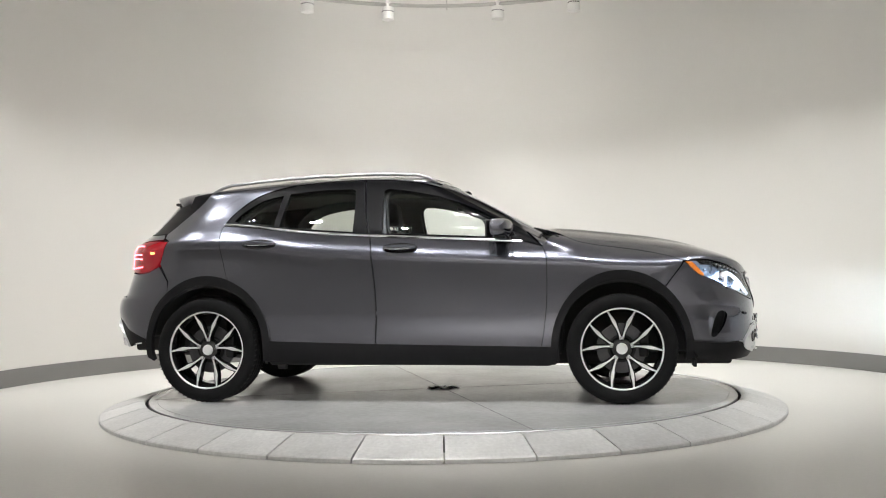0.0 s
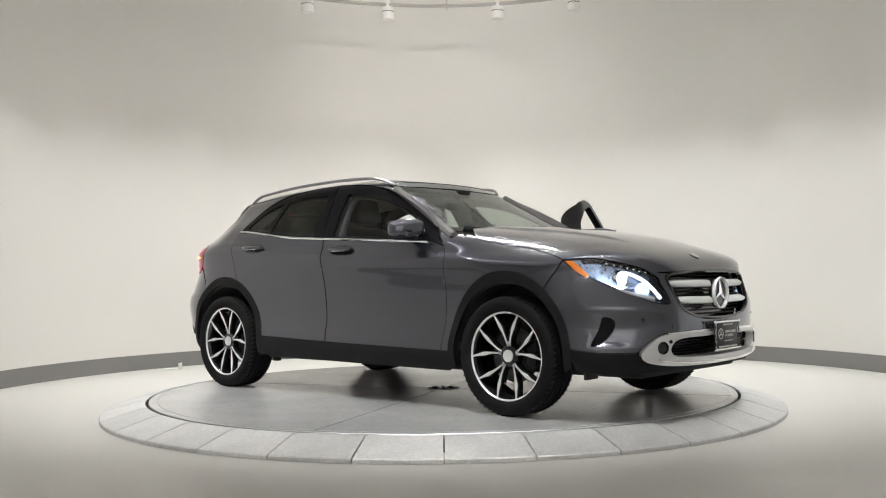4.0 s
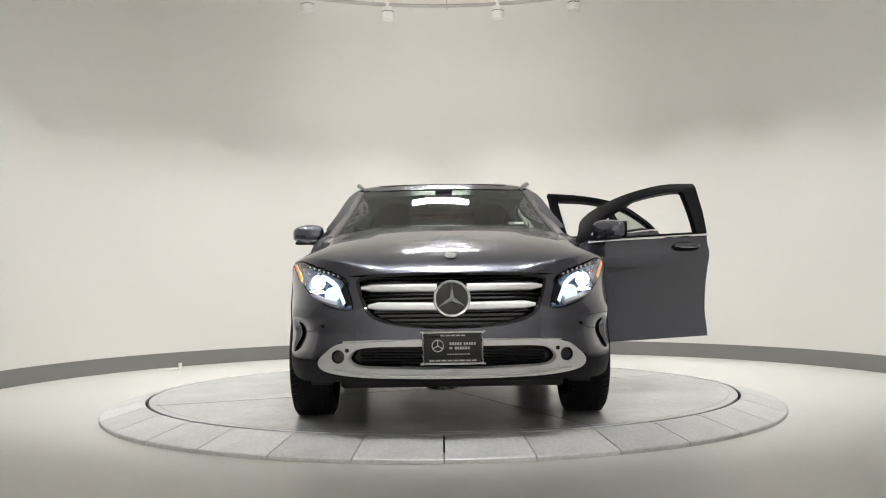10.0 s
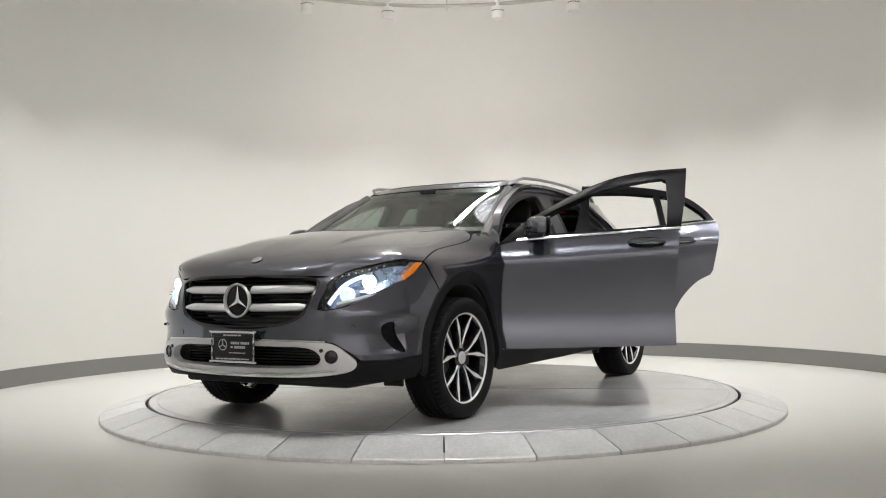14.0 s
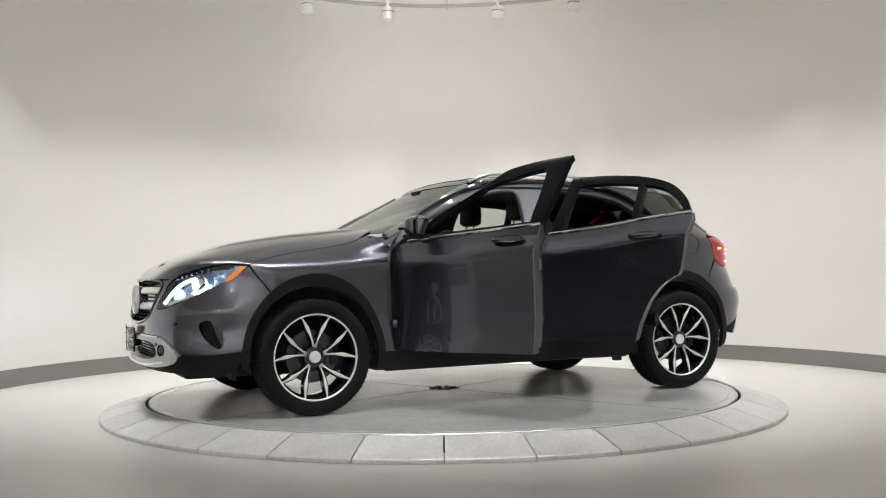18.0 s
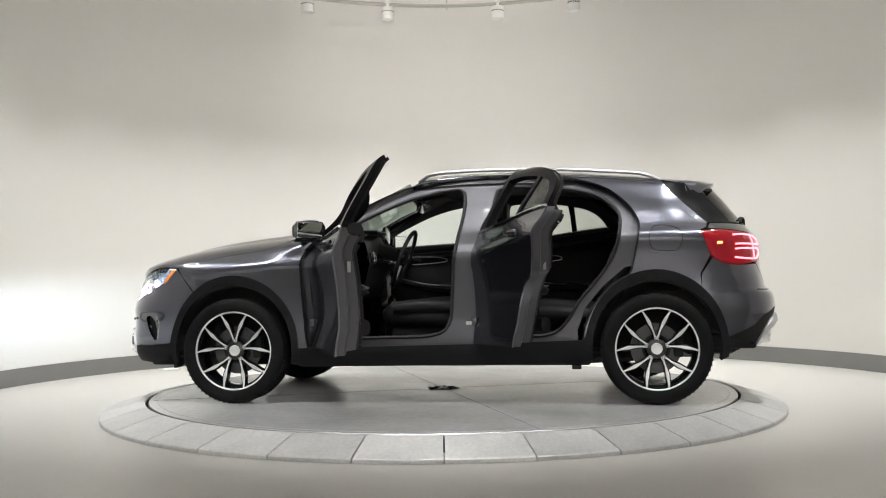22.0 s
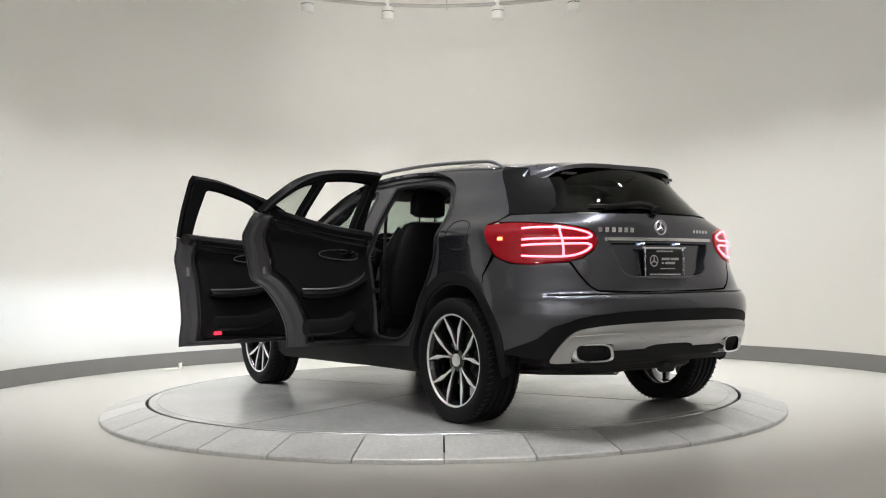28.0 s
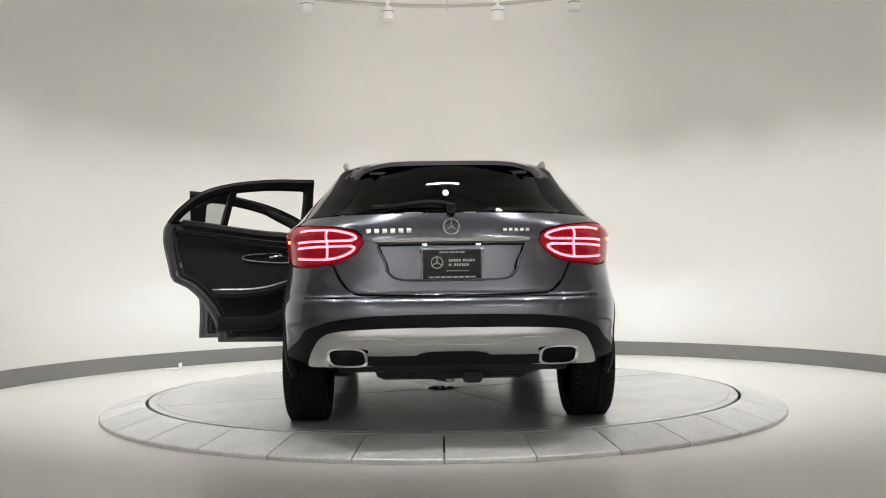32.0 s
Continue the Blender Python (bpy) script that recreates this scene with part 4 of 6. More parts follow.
def door(name, outline, frame, glass_holes, hinge, angle, s, front):
    """One door with skin, window frame, panes, jamb, trim and handles."""
    ob = panel(name, outline, side_map(), PAINT, CAR, "", s, 0.022, 0.01)
    if angle:
        ob["label"] = "front door swung wide open" if front else "rear door swung open"
    # black window frame
    panel("window_frame", frame, side_map(-0.003, front), FRAME_BLACK, ob, "black window frame", s, 0.03, 0.035, glass_holes, gap=0.003)
    for i, hole in enumerate(glass_holes):
        big = inset(densify(hole, 0.03), -0.010)
        if angle and i == 0:
            continue      # this window is wound down
        g = panel("window", big, side_map(-0.012, front), TINT_GLASS if not front else GLASS, ob, "dark privacy glass" if not front else "clear side glass", s, 0.05, 0.004, gap=0)
        g.visible_shadow = False
    window_trim(s, ob, BELT_F[:-1] if front else BELT_R, "belt")
    # shell: painted rim from the skin inwards, and the inner sheet
    loop = densify(inset(outline, 0.006), 0.04)
    deep = inset(loop, 0.030)
    a = np.array(on_map(side_map(-0.008), loop, s))
    b = np.array(on_map(side_map(-0.055), loop, s))
    c = np.array(on_map(side_map(-0.066), inset(loop, 0.022), s))
    d = np.array(on_map(side_map(-0.115), deep, s))
    n = len(loop)
    faces = []
    for k in range(3):
        faces += [(k * n + i, k * n + (i + 1) % n, (k + 1) * n + (i + 1) % n, (k + 1) * n + i) for i in range(n)]
    raw("door_shell", np.concatenate([a, b, c, d]), faces, SHADED_PAINT, ob, "grey painted door edge")
    panel("inner_sheet", deep, side_map(-0.115), SHADED_PAINT, ob, "", s, 0.08, 0.004, gap=0)
    part("weather_strip", tube([tuple(q) for q in on_map(side_map(-0.120), inset(loop, 0.040), s)], 0.011, 6, True), SEAL, ob)
    # trim panel
    trim = inset(loop, 0.062)
    panel("door_trim", trim, side_map(-0.116), LEATHER, ob, "black leather and plastic door lining", s, 0.06, 0.036, gap=0)
    frame_in = inset(densify(frame, 0.03), 0.012)
    panel("frame_lining", frame_in, side_map(-0.042, front), BLACK_PLASTIC, ob, "", s, 0.04, 0.018, [inset(densify(h, 0.03), -0.004) for h in glass_holes], gap=0)
    x0, x1 = (0.66, -0.10) if front else (-0.34, -0.98)
    def q(fx, z, push=0.0):
        x = x0 + (x1 - x0) * fx
        y = float(half_width(x, z)) - 0.155 - push
        return (x, s * y, z)
    # armrest with satin edge
    arm = smooth_line([q(0.02, 0.80), q(0.2, 0.775, 0.03), q(0.45, 0.735, 0.05), q(0.7, 0.715, 0.05), q(0.98, 0.715, 0.01)], 5)
    part("armrest", tube(arm, [0.012] + [0.034] * (len(arm) - 2) + [0.02], 8, flat=0.8), LEATHER, ob)
    edge = smooth_line([q(0.0, 0.835, 0.0), q(0.2, 0.80, 0.06), q(0.45, 0.757, 0.085), q(0.7, 0.742, 0.085), q(1.0, 0.742, 0.03)], 5)
    part("trim_strip", tube(edge, 0.005, 6), RAIL, ob, "dull silver trim strip")
    part("window_ledge", tube(on_map(side_map(-0.085), [(a, b - 0.012) for a, b in (BELT_F[:-2] if front else BELT_R[1:])], s), 0.045, 8, flat=0.8), LEATHER, ob)
    # upper bezel and lever
    bez = smooth_line([q(0.10, 0.955, 0.004), q(0.32, 0.975, 0.008), q(0.62, 0.965, 0.008), q(0.66, 0.935, 0.008), q(0.36, 0.915, 0.008), q(0.12, 0.92, 0.004)], 5, True)
    part("lever_bezel", tube(bez, 0.004, 5, True), SATIN, ob, "thin silver bezel")
    part("lever", tube(smooth_line([q(0.20, 0.945, 0.012), q(0.30, 0.957, 0.026), q(0.40, 0.945, 0.022)], 4), 0.009, 6), CHROME, ob, "chrome pull lever")
    # pocket and loudspeaker
    pk = [q(0.25, 0.56), q(0.5, 0.52, 0.02), q(0.95, 0.52, 0.02)]
    part("door_pocket", tube(smooth_line(pk, 5), 0.03, 8, flat=1.6), BLACK_PLASTIC, ob)
    sp = q(0.10, 0.54, 0.0)
    part("speaker", lathe([(0, 0.012), (0.075, 0.010), (0.082, 0.0), (0.0, -0.004)], 28, "y", sp), BLACK_PLASTIC, ob)
    # door edge marks: latch and reflector
    ex = (-0.12 if front else -1.08)
    part("latch", rounded_box(0.03, 0.02, 0.06, (ex - (0.066 if front else 0.09), s * (float(half_width(ex, 0.86)) - 0.09), 0.86), 0.004), BRAKE, ob)
    part("check_strap", rounded_box(0.12, 0.02, 0.035, ((0.865 if front else -0.19), s * (float(half_width(0.5, 0.7)) - 0.10), 0.72), 0.004), SEAL, ob)
    if front:
        part("door_light", rounded_box(0.06, 0.012, 0.022, (-0.02, s * (float(half_width(0, 0.47)) - 0.158), 0.455), 0.003), REFLECTOR, ob, "red door marker light")
    else:
        part("sticker", rounded_box(0.03, 0.004, 0.03, (-1.155, s * (float(half_width(-1.13, 0.9)) - 0.118), 0.90), 0.001), PAPER, ob)
    part("lock_pin", lathe([(0.004, 0), (0.005, 0.03), (0.0, 0.034)], 8, "z", ((-0.13 if front else -1.0), s * (float(half_width(-0.2, 1.07)) - 0.05), 1.06 if front else 1.13)), BLACK_PLASTIC, ob)
    # outer handle over a black sheet that paints the shade of its bowl
    hx0, hx1, hz = (0.075, -0.155, 0.995) if front else (-0.865, -1.095, 1.035)
    cx, hw2 = (hx0 + hx1) / 2, abs(hx0 - hx1) / 2
    bowl = [(cx + hw2 * 1.0 * math.cos(t), hz - 0.002 + 0.033 * math.sin(t)) for t in np.linspace(0, 2 * math.pi, 36, endpoint=False)]
    panel("handle_bowl", bowl, side_map(0.0025), GLOSS_BLACK, ob, "black sheet for the shade in the handle recess", s, 0.02, 0.002, gap=0)
    pts = [(hx0 - (hx0 - hx1) * f, s * (float(half_width(hx0 - (hx0 - hx1) * f, hz)) + 0.006 + 0.030 * math.sin(math.pi * f) ** 0.6), hz + 0.004) for f in np.linspace(0.06, 0.94, 12)]
    part("handle", tube(pts, [0.010] + [0.0135] * 10 + [0.010], 8, flat=1.15), PAINT, ob)
    part("handle_chrome", tube([(x, y + s * 0.004, z - 0.010) for x, y, z in pts[2:-2]], 0.005, 6), CHROME, ob)
    if angle:
        h = Matrix.Translation((hinge[0], s * hinge[1], 0))
        ob.matrix_basis = h @ Matrix.Rotation(radians(angle) * s, 4, "Z") @ h.inverted()
        for z in (0.52, 0.88):
            part("hinge", rounded_box(0.09, 0.05, 0.05, (hinge[0] - 0.01, s * (hinge[1] - 0.045), z), 0.006), PAINT, CAR)
    return ob


GLASS_F = [smooth_line([(0.70, 1.065), (0.60, 1.163), (0.40, 1.262), (0.19, 1.335), (-0.04, 1.383), (-0.150, 1.395)], 5) + smooth_line([(-0.178, 1.378), (-0.178, 1.25), (-0.165, 1.10)], 4) + [(-0.165, 1.092), (0.2, 1.075), (0.62, 1.053)]]
GLASS_R = [smooth_line([(-0.36, 1.10), (-0.362, 1.25), (-0.372, 1.388)], 3) + smooth_line([(-0.395, 1.40), (-0.62, 1.398), (-0.83, 1.378)], 4) + [(-0.845, 1.30), (-0.86, 1.148), (-0.6, 1.122)],
           smooth_line([(-0.875, 1.372), (-1.02, 1.333), (-1.125, 1.262), (-1.185, 1.195)], 5) + [(-1.165, 1.184), (-0.90, 1.152)]]

for s in (1, -1):
    body_sides(s)
    door("front_door", DOOR_F, FRAME_F, GLASS_F, (0.815, 0.87), -67.5 if s > 0 else 0, s, True)
    door("rear_door", DOOR_R, FRAME_R, GLASS_R, (-0.24, 0.87), -66 if s > 0 else 0, s, False)
body_top()


# ---- nose ----
def mirror_loop(half):
    """A half outline from the middle, round, back to the middle, made whole."""
    return half + [(-a, b) for a, b in half[::-1] if abs(a) > 1e-6]


LAMP = (smooth_line(wrap_line([("s", 1.735, 0.882), ("s", 1.86, 0.888), ("f", 0.735, 0.870), ("f", 0.63, 0.838), ("f", 0.548, 0.800)]), 5)
        + smooth_line(wrap_line([("f", 0.530, 0.75), ("f", 0.508, 0.69), ("f", 0.500, 0.640)]), 4)
        + smooth_line(wrap_line([("f", 0.53, 0.633), ("f", 0.61, 0.646), ("f", 0.70, 0.690), ("f", 0.765, 0.742), ("s", 1.82, 0.800)]), 5))


def front_end():
    W = wrap_map()
    low = wrap_line([("f", 0.0, 0.480), ("f", 0.45, 0.480), ("f", 0.58, 0.468), ("f", 0.655, 0.42), ("f", 0.70, 0.378), ("s", 1.95, 0.376), ("s", 1.86, 0.384), ("s", 1.787, 0.392)])
    low[0] = (0.0, 0.480)
    archp = [(wrap_u("s", x, z), z) for x, z in arch(AX, 0.432, 0.484, 172, 128.6, 10)]
    # from the lamp's rear tip along its lower edge to the inner top corner
    lower_edge = LAMP[::-1][:-17]
    G = smooth_line([(0.0, 0.815), (0.22, 0.813), (0.40, 0.803), (0.468, 0.786), (0.474, 0.755), (0.445, 0.665), (0.405, 0.605), (0.30, 0.566), (0.15, 0.549), (0.0, 0.545)], 5)
    g_half = [(wrap_u("f", y, z) if y > 1e-6 else 0.0, z) for y, z in G]
    grille = mirror_loop(g_half)
    half = low + archp + wrap_line([("s", 1.6555, 0.7735), ("s", 1.7005, 0.8285), ("s", 1.735, 0.878)]) + lower_edge + wrap_line([("f", 0.50, 0.8035), ("f", 0.46, 0.802)]) + g_half[14:]
    vent = smooth_line(wrap_line([("s", 1.945, 0.568), ("s", 1.998, 0.553), ("s", 1.98, 0.48), ("s", 1.925, 0.418), ("s", 1.892, 0.42), ("s", 1.91, 0.49)]), 4, True)
    holes = [vent, [(-a, b) for a, b in vent]]
    bumper = panel("front_bumper", mirror_loop(half), W, PAINT, CAR, step=0.024, thick=0.02, holes=holes)
    for sg in (1, -1):
        lp = inset(densify([(sg * a, b) for a, b in vent], 0.02), -0.012)
        panel("air_vent", lp, wrap_map(True, -0.036), BLACK_PLASTIC, bumper, "black bumper air vent", 1, 0.03, 0.004, gap=0)
    # chrome edge and mesh of the grille
    part("grille_edge", tube(on_map(wrap_map(True, -0.004), densify(grille, 0.02)), 0.010, 6, True), GLOSS_BLACK, bumper)
    panel("grille_mesh", inset(densify(grille, 0.03), -0.02), wrap_map(True, -0.075), GLOSS_BLACK, bumper, "black grille mesh", 1, 0.06, 0.004, gap=0)
    E = end_map(True, -0.055)
    for z in np.arange(0.57, 0.81, 0.022):
        w = 0.45 - max(0, 0.66 - z) * 0.9
        ys = np.linspace(-w, w, 24)
        part("grille_slat", tube(on_map(E, [(y, z) for y in ys]), 0.0045, 4), BLACK_PLASTIC, bumper)
    E2 = end_map(True, -0.012)
    for z0, y1 in ((0.742, 0.462), (0.648, 0.425)):
        for sg in (1, -1):
            bm = bmesh.new()
            rows = []
            for k in range(14):
                y = 0.075 + (y1 - 0.075) * k / 13
                h = 0.0215 if k < 12 else 0.0215 * (1 - 0.30 * (k - 11))
                zc = z0 + 0.004 * (k / 13)
                row = []
                for dz, dx in ((h, -0.03), (h, -0.010), (h * 0.5, 0.004), (-h * 0.25, 0.009), (-h * 0.72, 0.008), (-h, -0.004), (-h, -0.03)):
                    q = E2(np.array([y]), np.array([zc]))[0]
                    row.append(bm.verts.new((q[0] + dx, sg * y, zc + dz)))
                rows.append(row)
            for a, b in zip(rows, rows[1:]):
                for k in range(7):
                    bm.faces.new((a[k], a[(k + 1) % 7], b[(k + 1) % 7], b[k]))
            bm.faces.new(rows[0])
            bm.faces.new(rows[-1][::-1])
            part("louvre", bm, SILVER, bumper, "silver grille louvre", sharp=50)
    emblem((2.238, 0, 0.687), 0.094, bumper, 1)
    part("badge", lathe([(0, 0.004), (0.028, 0.003), (0.031, 0.0), (0, -0.004)], 24, "x", (2.085, 0, 0.906)), CHROME, CAR, "round chrome hood badge").matrix_basis = Matrix.Translation((2.085, 0, 0.908)) @ Matrix.Rotation(radians(-62), 4, "Y") @ Matrix.Translation((-2.085, 0, -0.906))
    # black lower bumper
    b_half = wrap_line([("f", 0.0, 0.274), ("f", 0.5, 0.270), ("s", 1.95, 0.262), ("s", 1.81, 0.278), ("s", 1.778, 0.34), ("s", 1.780, 0.388), ("s", 1.86, 0.380), ("s", 1.95, 0.372), ("f", 0.70, 0.372), ("f", 0.64, 0.325), ("f", 0.45, 0.31), ("f", 0.0, 0.305)])
    panel("lower_bumper", mirror_loop(b_half), wrap_map(True, 0.0), BLACK_PLASTIC, CAR, "black plastic lower bumper", step=0.05, thick=0.03, gap=0)
    # silver surround with lower intake
    o_half = smooth_line(wrap_line([("f", 0.0, 0.476), ("f", 0.30, 0.477), ("f", 0.47, 0.476), ("f", 0.58, 0.462), ("f", 0.645, 0.42), ("f", 0.688, 0.368), ("f", 0.655, 0.324), ("f", 0.50, 0.298), ("f", 0.25, 0.288), ("f", 0.0, 0.285)]), 4)
    i_half = smooth_line(wrap_line([("f", 0.0, 0.450), ("f", 0.25, 0.450), ("f", 0.42, 0.447), ("f", 0.495, 0.43), ("f", 0.525, 0.388), ("f", 0.49, 0.353), ("f", 0.40, 0.342), ("f", 0.2, 0.336), ("f", 0.0, 0.334)]), 4)
    trim = panel("bumper_surround", mirror_loop(o_half), wrap_map(True, 0.012), SILVER, CAR, "silver bumper surround with chrome lip", 1, 0.03, 0.04, [mirror_loop(i_half)], gap=0)
    panel("intake_mesh", inset(densify(mirror_loop(i_half), 0.03), -0.02), wrap_map(True, -0.06), GLOSS_BLACK, trim, "black intake", 1, 0.06, 0.004, gap=0)
    for z in np.arange(0.348, 0.45, 0.016):
        part("intake_slat", tube(on_map(end_map(True, -0.045), [(y, z) for y in np.linspace(-0.47, 0.47, 20)]), 0.0045, 4), BLACK_PLASTIC, trim)
    part("chrome_lip", tube(on_map(wrap_map(True, 0.022), smooth_line(wrap_line([("f", -0.60, 0.333), ("f", -0.40, 0.311), ("f", -0.2, 0.303), ("f", 0.2, 0.303), ("f", 0.40, 0.311), ("f", 0.60, 0.333)]), 6)), 0.010, 8, flat=0.8), CHROME, trim)
    part("chrome_strip", tube(on_map(wrap_map(True, 0.015), smooth_line(wrap_line([("f", -0.55, 0.474), ("f", -0.3, 0.481), ("f", 0.3, 0.481), ("f", 0.55, 0.474)]), 6)), 0.006, 6), CHROME, trim)
    for sg in (1, -1):
        for y, z, r, mat, nm in ((0.578, 0.400, 0.034, GLOSS_BLACK, "fog_lamp"), (0.530, 0.432, 0.010, GLOSS_BLACK, "sensor"), (0.672, 0.55, 0.008, PAINT, "sensor")):
            u = wrap_u("f", y, z)
            a = np.array(wrap_map(True, 0.012)(np.array([u]), np.array([z]))[0])
            b = np.array(wrap_map(True, 0.016)(np.array([u]), np.array([z]))[0])
            d = np.array([0.93, 0.37, 0])
            m = Matrix.Translation((a[0], sg * a[1], a[2])) @ Vector((d[0], sg * d[1], 0)).to_track_quat("Z", "Y").to_matrix().to_4x4()
            bm = lathe([(0, 0.002), (r * 0.55, 0.004), (r * 0.8, 0.001), (r * 0.86, 0.006), (r, 0.006), (r * 1.04, -0.006), (0, -0.006)], 28)
            bmesh.ops.transform(bm, matrix=m, verts=bm.verts)
            part(nm, bm, mat, trim)
    plate((2.268, 0, 0.444), 1, CAR)
    # tow-eye cap line
    cap = smooth_line(wrap_line([("f", 0.43, 0.525), ("f", 0.50, 0.525), ("f", 0.50, 0.50), ("f", 0.43, 0.50)]), 1, True)
    panel("tow_cap", [(-a, b) for a, b in cap], wrap_map(True, 0.0025), PAINT, bumper, step=0.03, thick=0.003, gap=0)
    for sg in (1, -1):
        headlamp(sg)


def emblem(at, r, parent, facing):
    """A chrome ring with three plain spokes."""
    f = facing
    k0 = r / 0.094
    ring = lathe([(r - 0.015 * k0, 0.0), (r - 0.011 * k0, 0.012 * k0), (r - 0.004 * k0, 0.014 * k0), (r, 0.004 * k0), (r - 0.004 * k0, -0.008), (r - 0.013 * k0, -0.008)], 48, "x", (0, 0, 0), close=True)
    for k in range(3):
        a = radians(90 + 120 * k)
        d, n = Vector((0, math.cos(a), math.sin(a))), Vector((0, -math.sin(a), math.cos(a)))
        tip, l, rr, top = d * (r - 0.012 * k0), n * r * 0.11 + d * r * 0.05, n * -r * 0.11 + d * r * 0.05, Vector((0.016 * k0, 0, 0))
        v = [ring.verts.new(q) for q in (tip, l, rr, top, Vector((-0.004, 0, 0)))]
        for t in ((0, 1, 3), (0, 3, 2), (0, 4, 1), (0, 2, 4)):
            ring.faces.new([v[i] for i in t])
    m = Matrix.Translation(at) @ (Matrix.Rotation(math.pi, 4, "Z") if f < 0 else Matrix.Identity(4))
    bmesh.ops.transform(ring, matrix=m, verts=ring.verts)
    part("emblem", ring, EMBLEM, parent, "chrome ring emblem with three spokes", sharp=25)
    if r > 0.08:
        bm = lathe([(0, -0.004), (r * 0.88, -0.004), (r * 0.9, -0.03), (0, -0.03)], 40, "x")
        bmesh.ops.transform(bm, matrix=m, verts=bm.verts)
        part("emblem_plate", bm, GLOSS_BLACK, parent)


def plate(at, facing, parent):
    """A dealer plate in a chrome frame; its lettering as plain bars."""
    p = new("plate_holder")
    p.parent = parent
    p["label"] = "black plate in a chrome frame with white bars"
    m = Matrix.Translation(at) @ (Matrix.Rotation(math.pi, 4, "Z") if facing < 0 else Matrix.Identity(4))
    p.matrix_basis = m
    w, h = 0.149, 0.079
    part("plate", rounded_box(0.010, 2 * w - 0.01, 2 * h - 0.01, (0, 0, 0), 0.004), PLATE_BLACK, p)
    bm = bmesh.new()
    outer = [(w, h), (-w, h), (-w, -h), (w, -h)]
    loop = smooth_line([(0.011, y * 0.985, z * 0.98) for y, z in ((w, h * 0.9), (w * 0.95, h), (-w * 0.95, h), (-w, h * 0.9), (-w, -h * 0.9), (-w * 0.95, -h), (w * 0.95, -h), (w, -h * 0.9))], 3, True)
    part("frame", tube(densify3(loop, 0.03), 0.006, 6, True), CHROME, p)
    for z in (0.061, -0.063):
        part("frame_band", rounded_box(0.006, 2 * w - 0.05, 0.016, (0.009, 0, z), 0.002), PLATE_BLACK, p)
        for k in range(5 if z > 0 else 8):
            n = 5 if z > 0 else 8
            part("letter_bar", rounded_box(0.002, (0.13 if z > 0 else 0.24) / n * 0.8, 0.007, (0.0135, ((0.13 if z > 0 else 0.24)) * ((k + 0.5) / n - 0.5), z), 0), LETTER, p)
    for y0, y1, z, hh in ((0.018, -0.045, 0.02, 0.013), (-0.052, -0.115, 0.02, 0.013), (0.018, 0.002, -0.002, 0.011), (-0.008, -0.085, -0.002, 0.013), (0.03, -0.085, -0.032, 0.005)):
        n = max(2, int(abs(y1 - y0) / 0.012))
        for k in range(n):
            part("letter_bar", rounded_box(0.002, abs(y1 - y0) / n * 0.72, hh, (0.0062, -(y0 + (y1 - y0) * (k + 0.5) / n), z), 0), LETTER, p)
    bm = lathe([(0.026, 0.0), (0.027, 0.002), (0.030, 0.002), (0.031, 0.0)], 28, "x", (0.005, -0.075, 0.01), close=True)
    for k in range(3):
        a = radians(90 + 120 * k)
        bm = rounded_box(0.002, 0.005, 0.026, (0.006, -0.075 + 0.013 * math.cos(a), 0.01 + 0.013 * math.sin(a)), 0, 1, Matrix.Rotation(a - math.pi / 2, 4, "X"), bm)
    part("plate_emblem", bm, LETTER, p)
    part("bracket", rounded_box(0.05, 0.2, 0.08, (-0.025, 0, 0.0), 0.008), BLACK_PLASTIC, p)
    return p


def densify3(loop, step):
    out = []
    for i in range(len(loop)):
        a, b = np.array(loop[i]), np.array(loop[(i + 1) % len(loop)])
        k = max(1, int(np.linalg.norm(b - a) / step))
        out += [tuple(a + (b - a) * j / k) for j in range(k)]
    return out


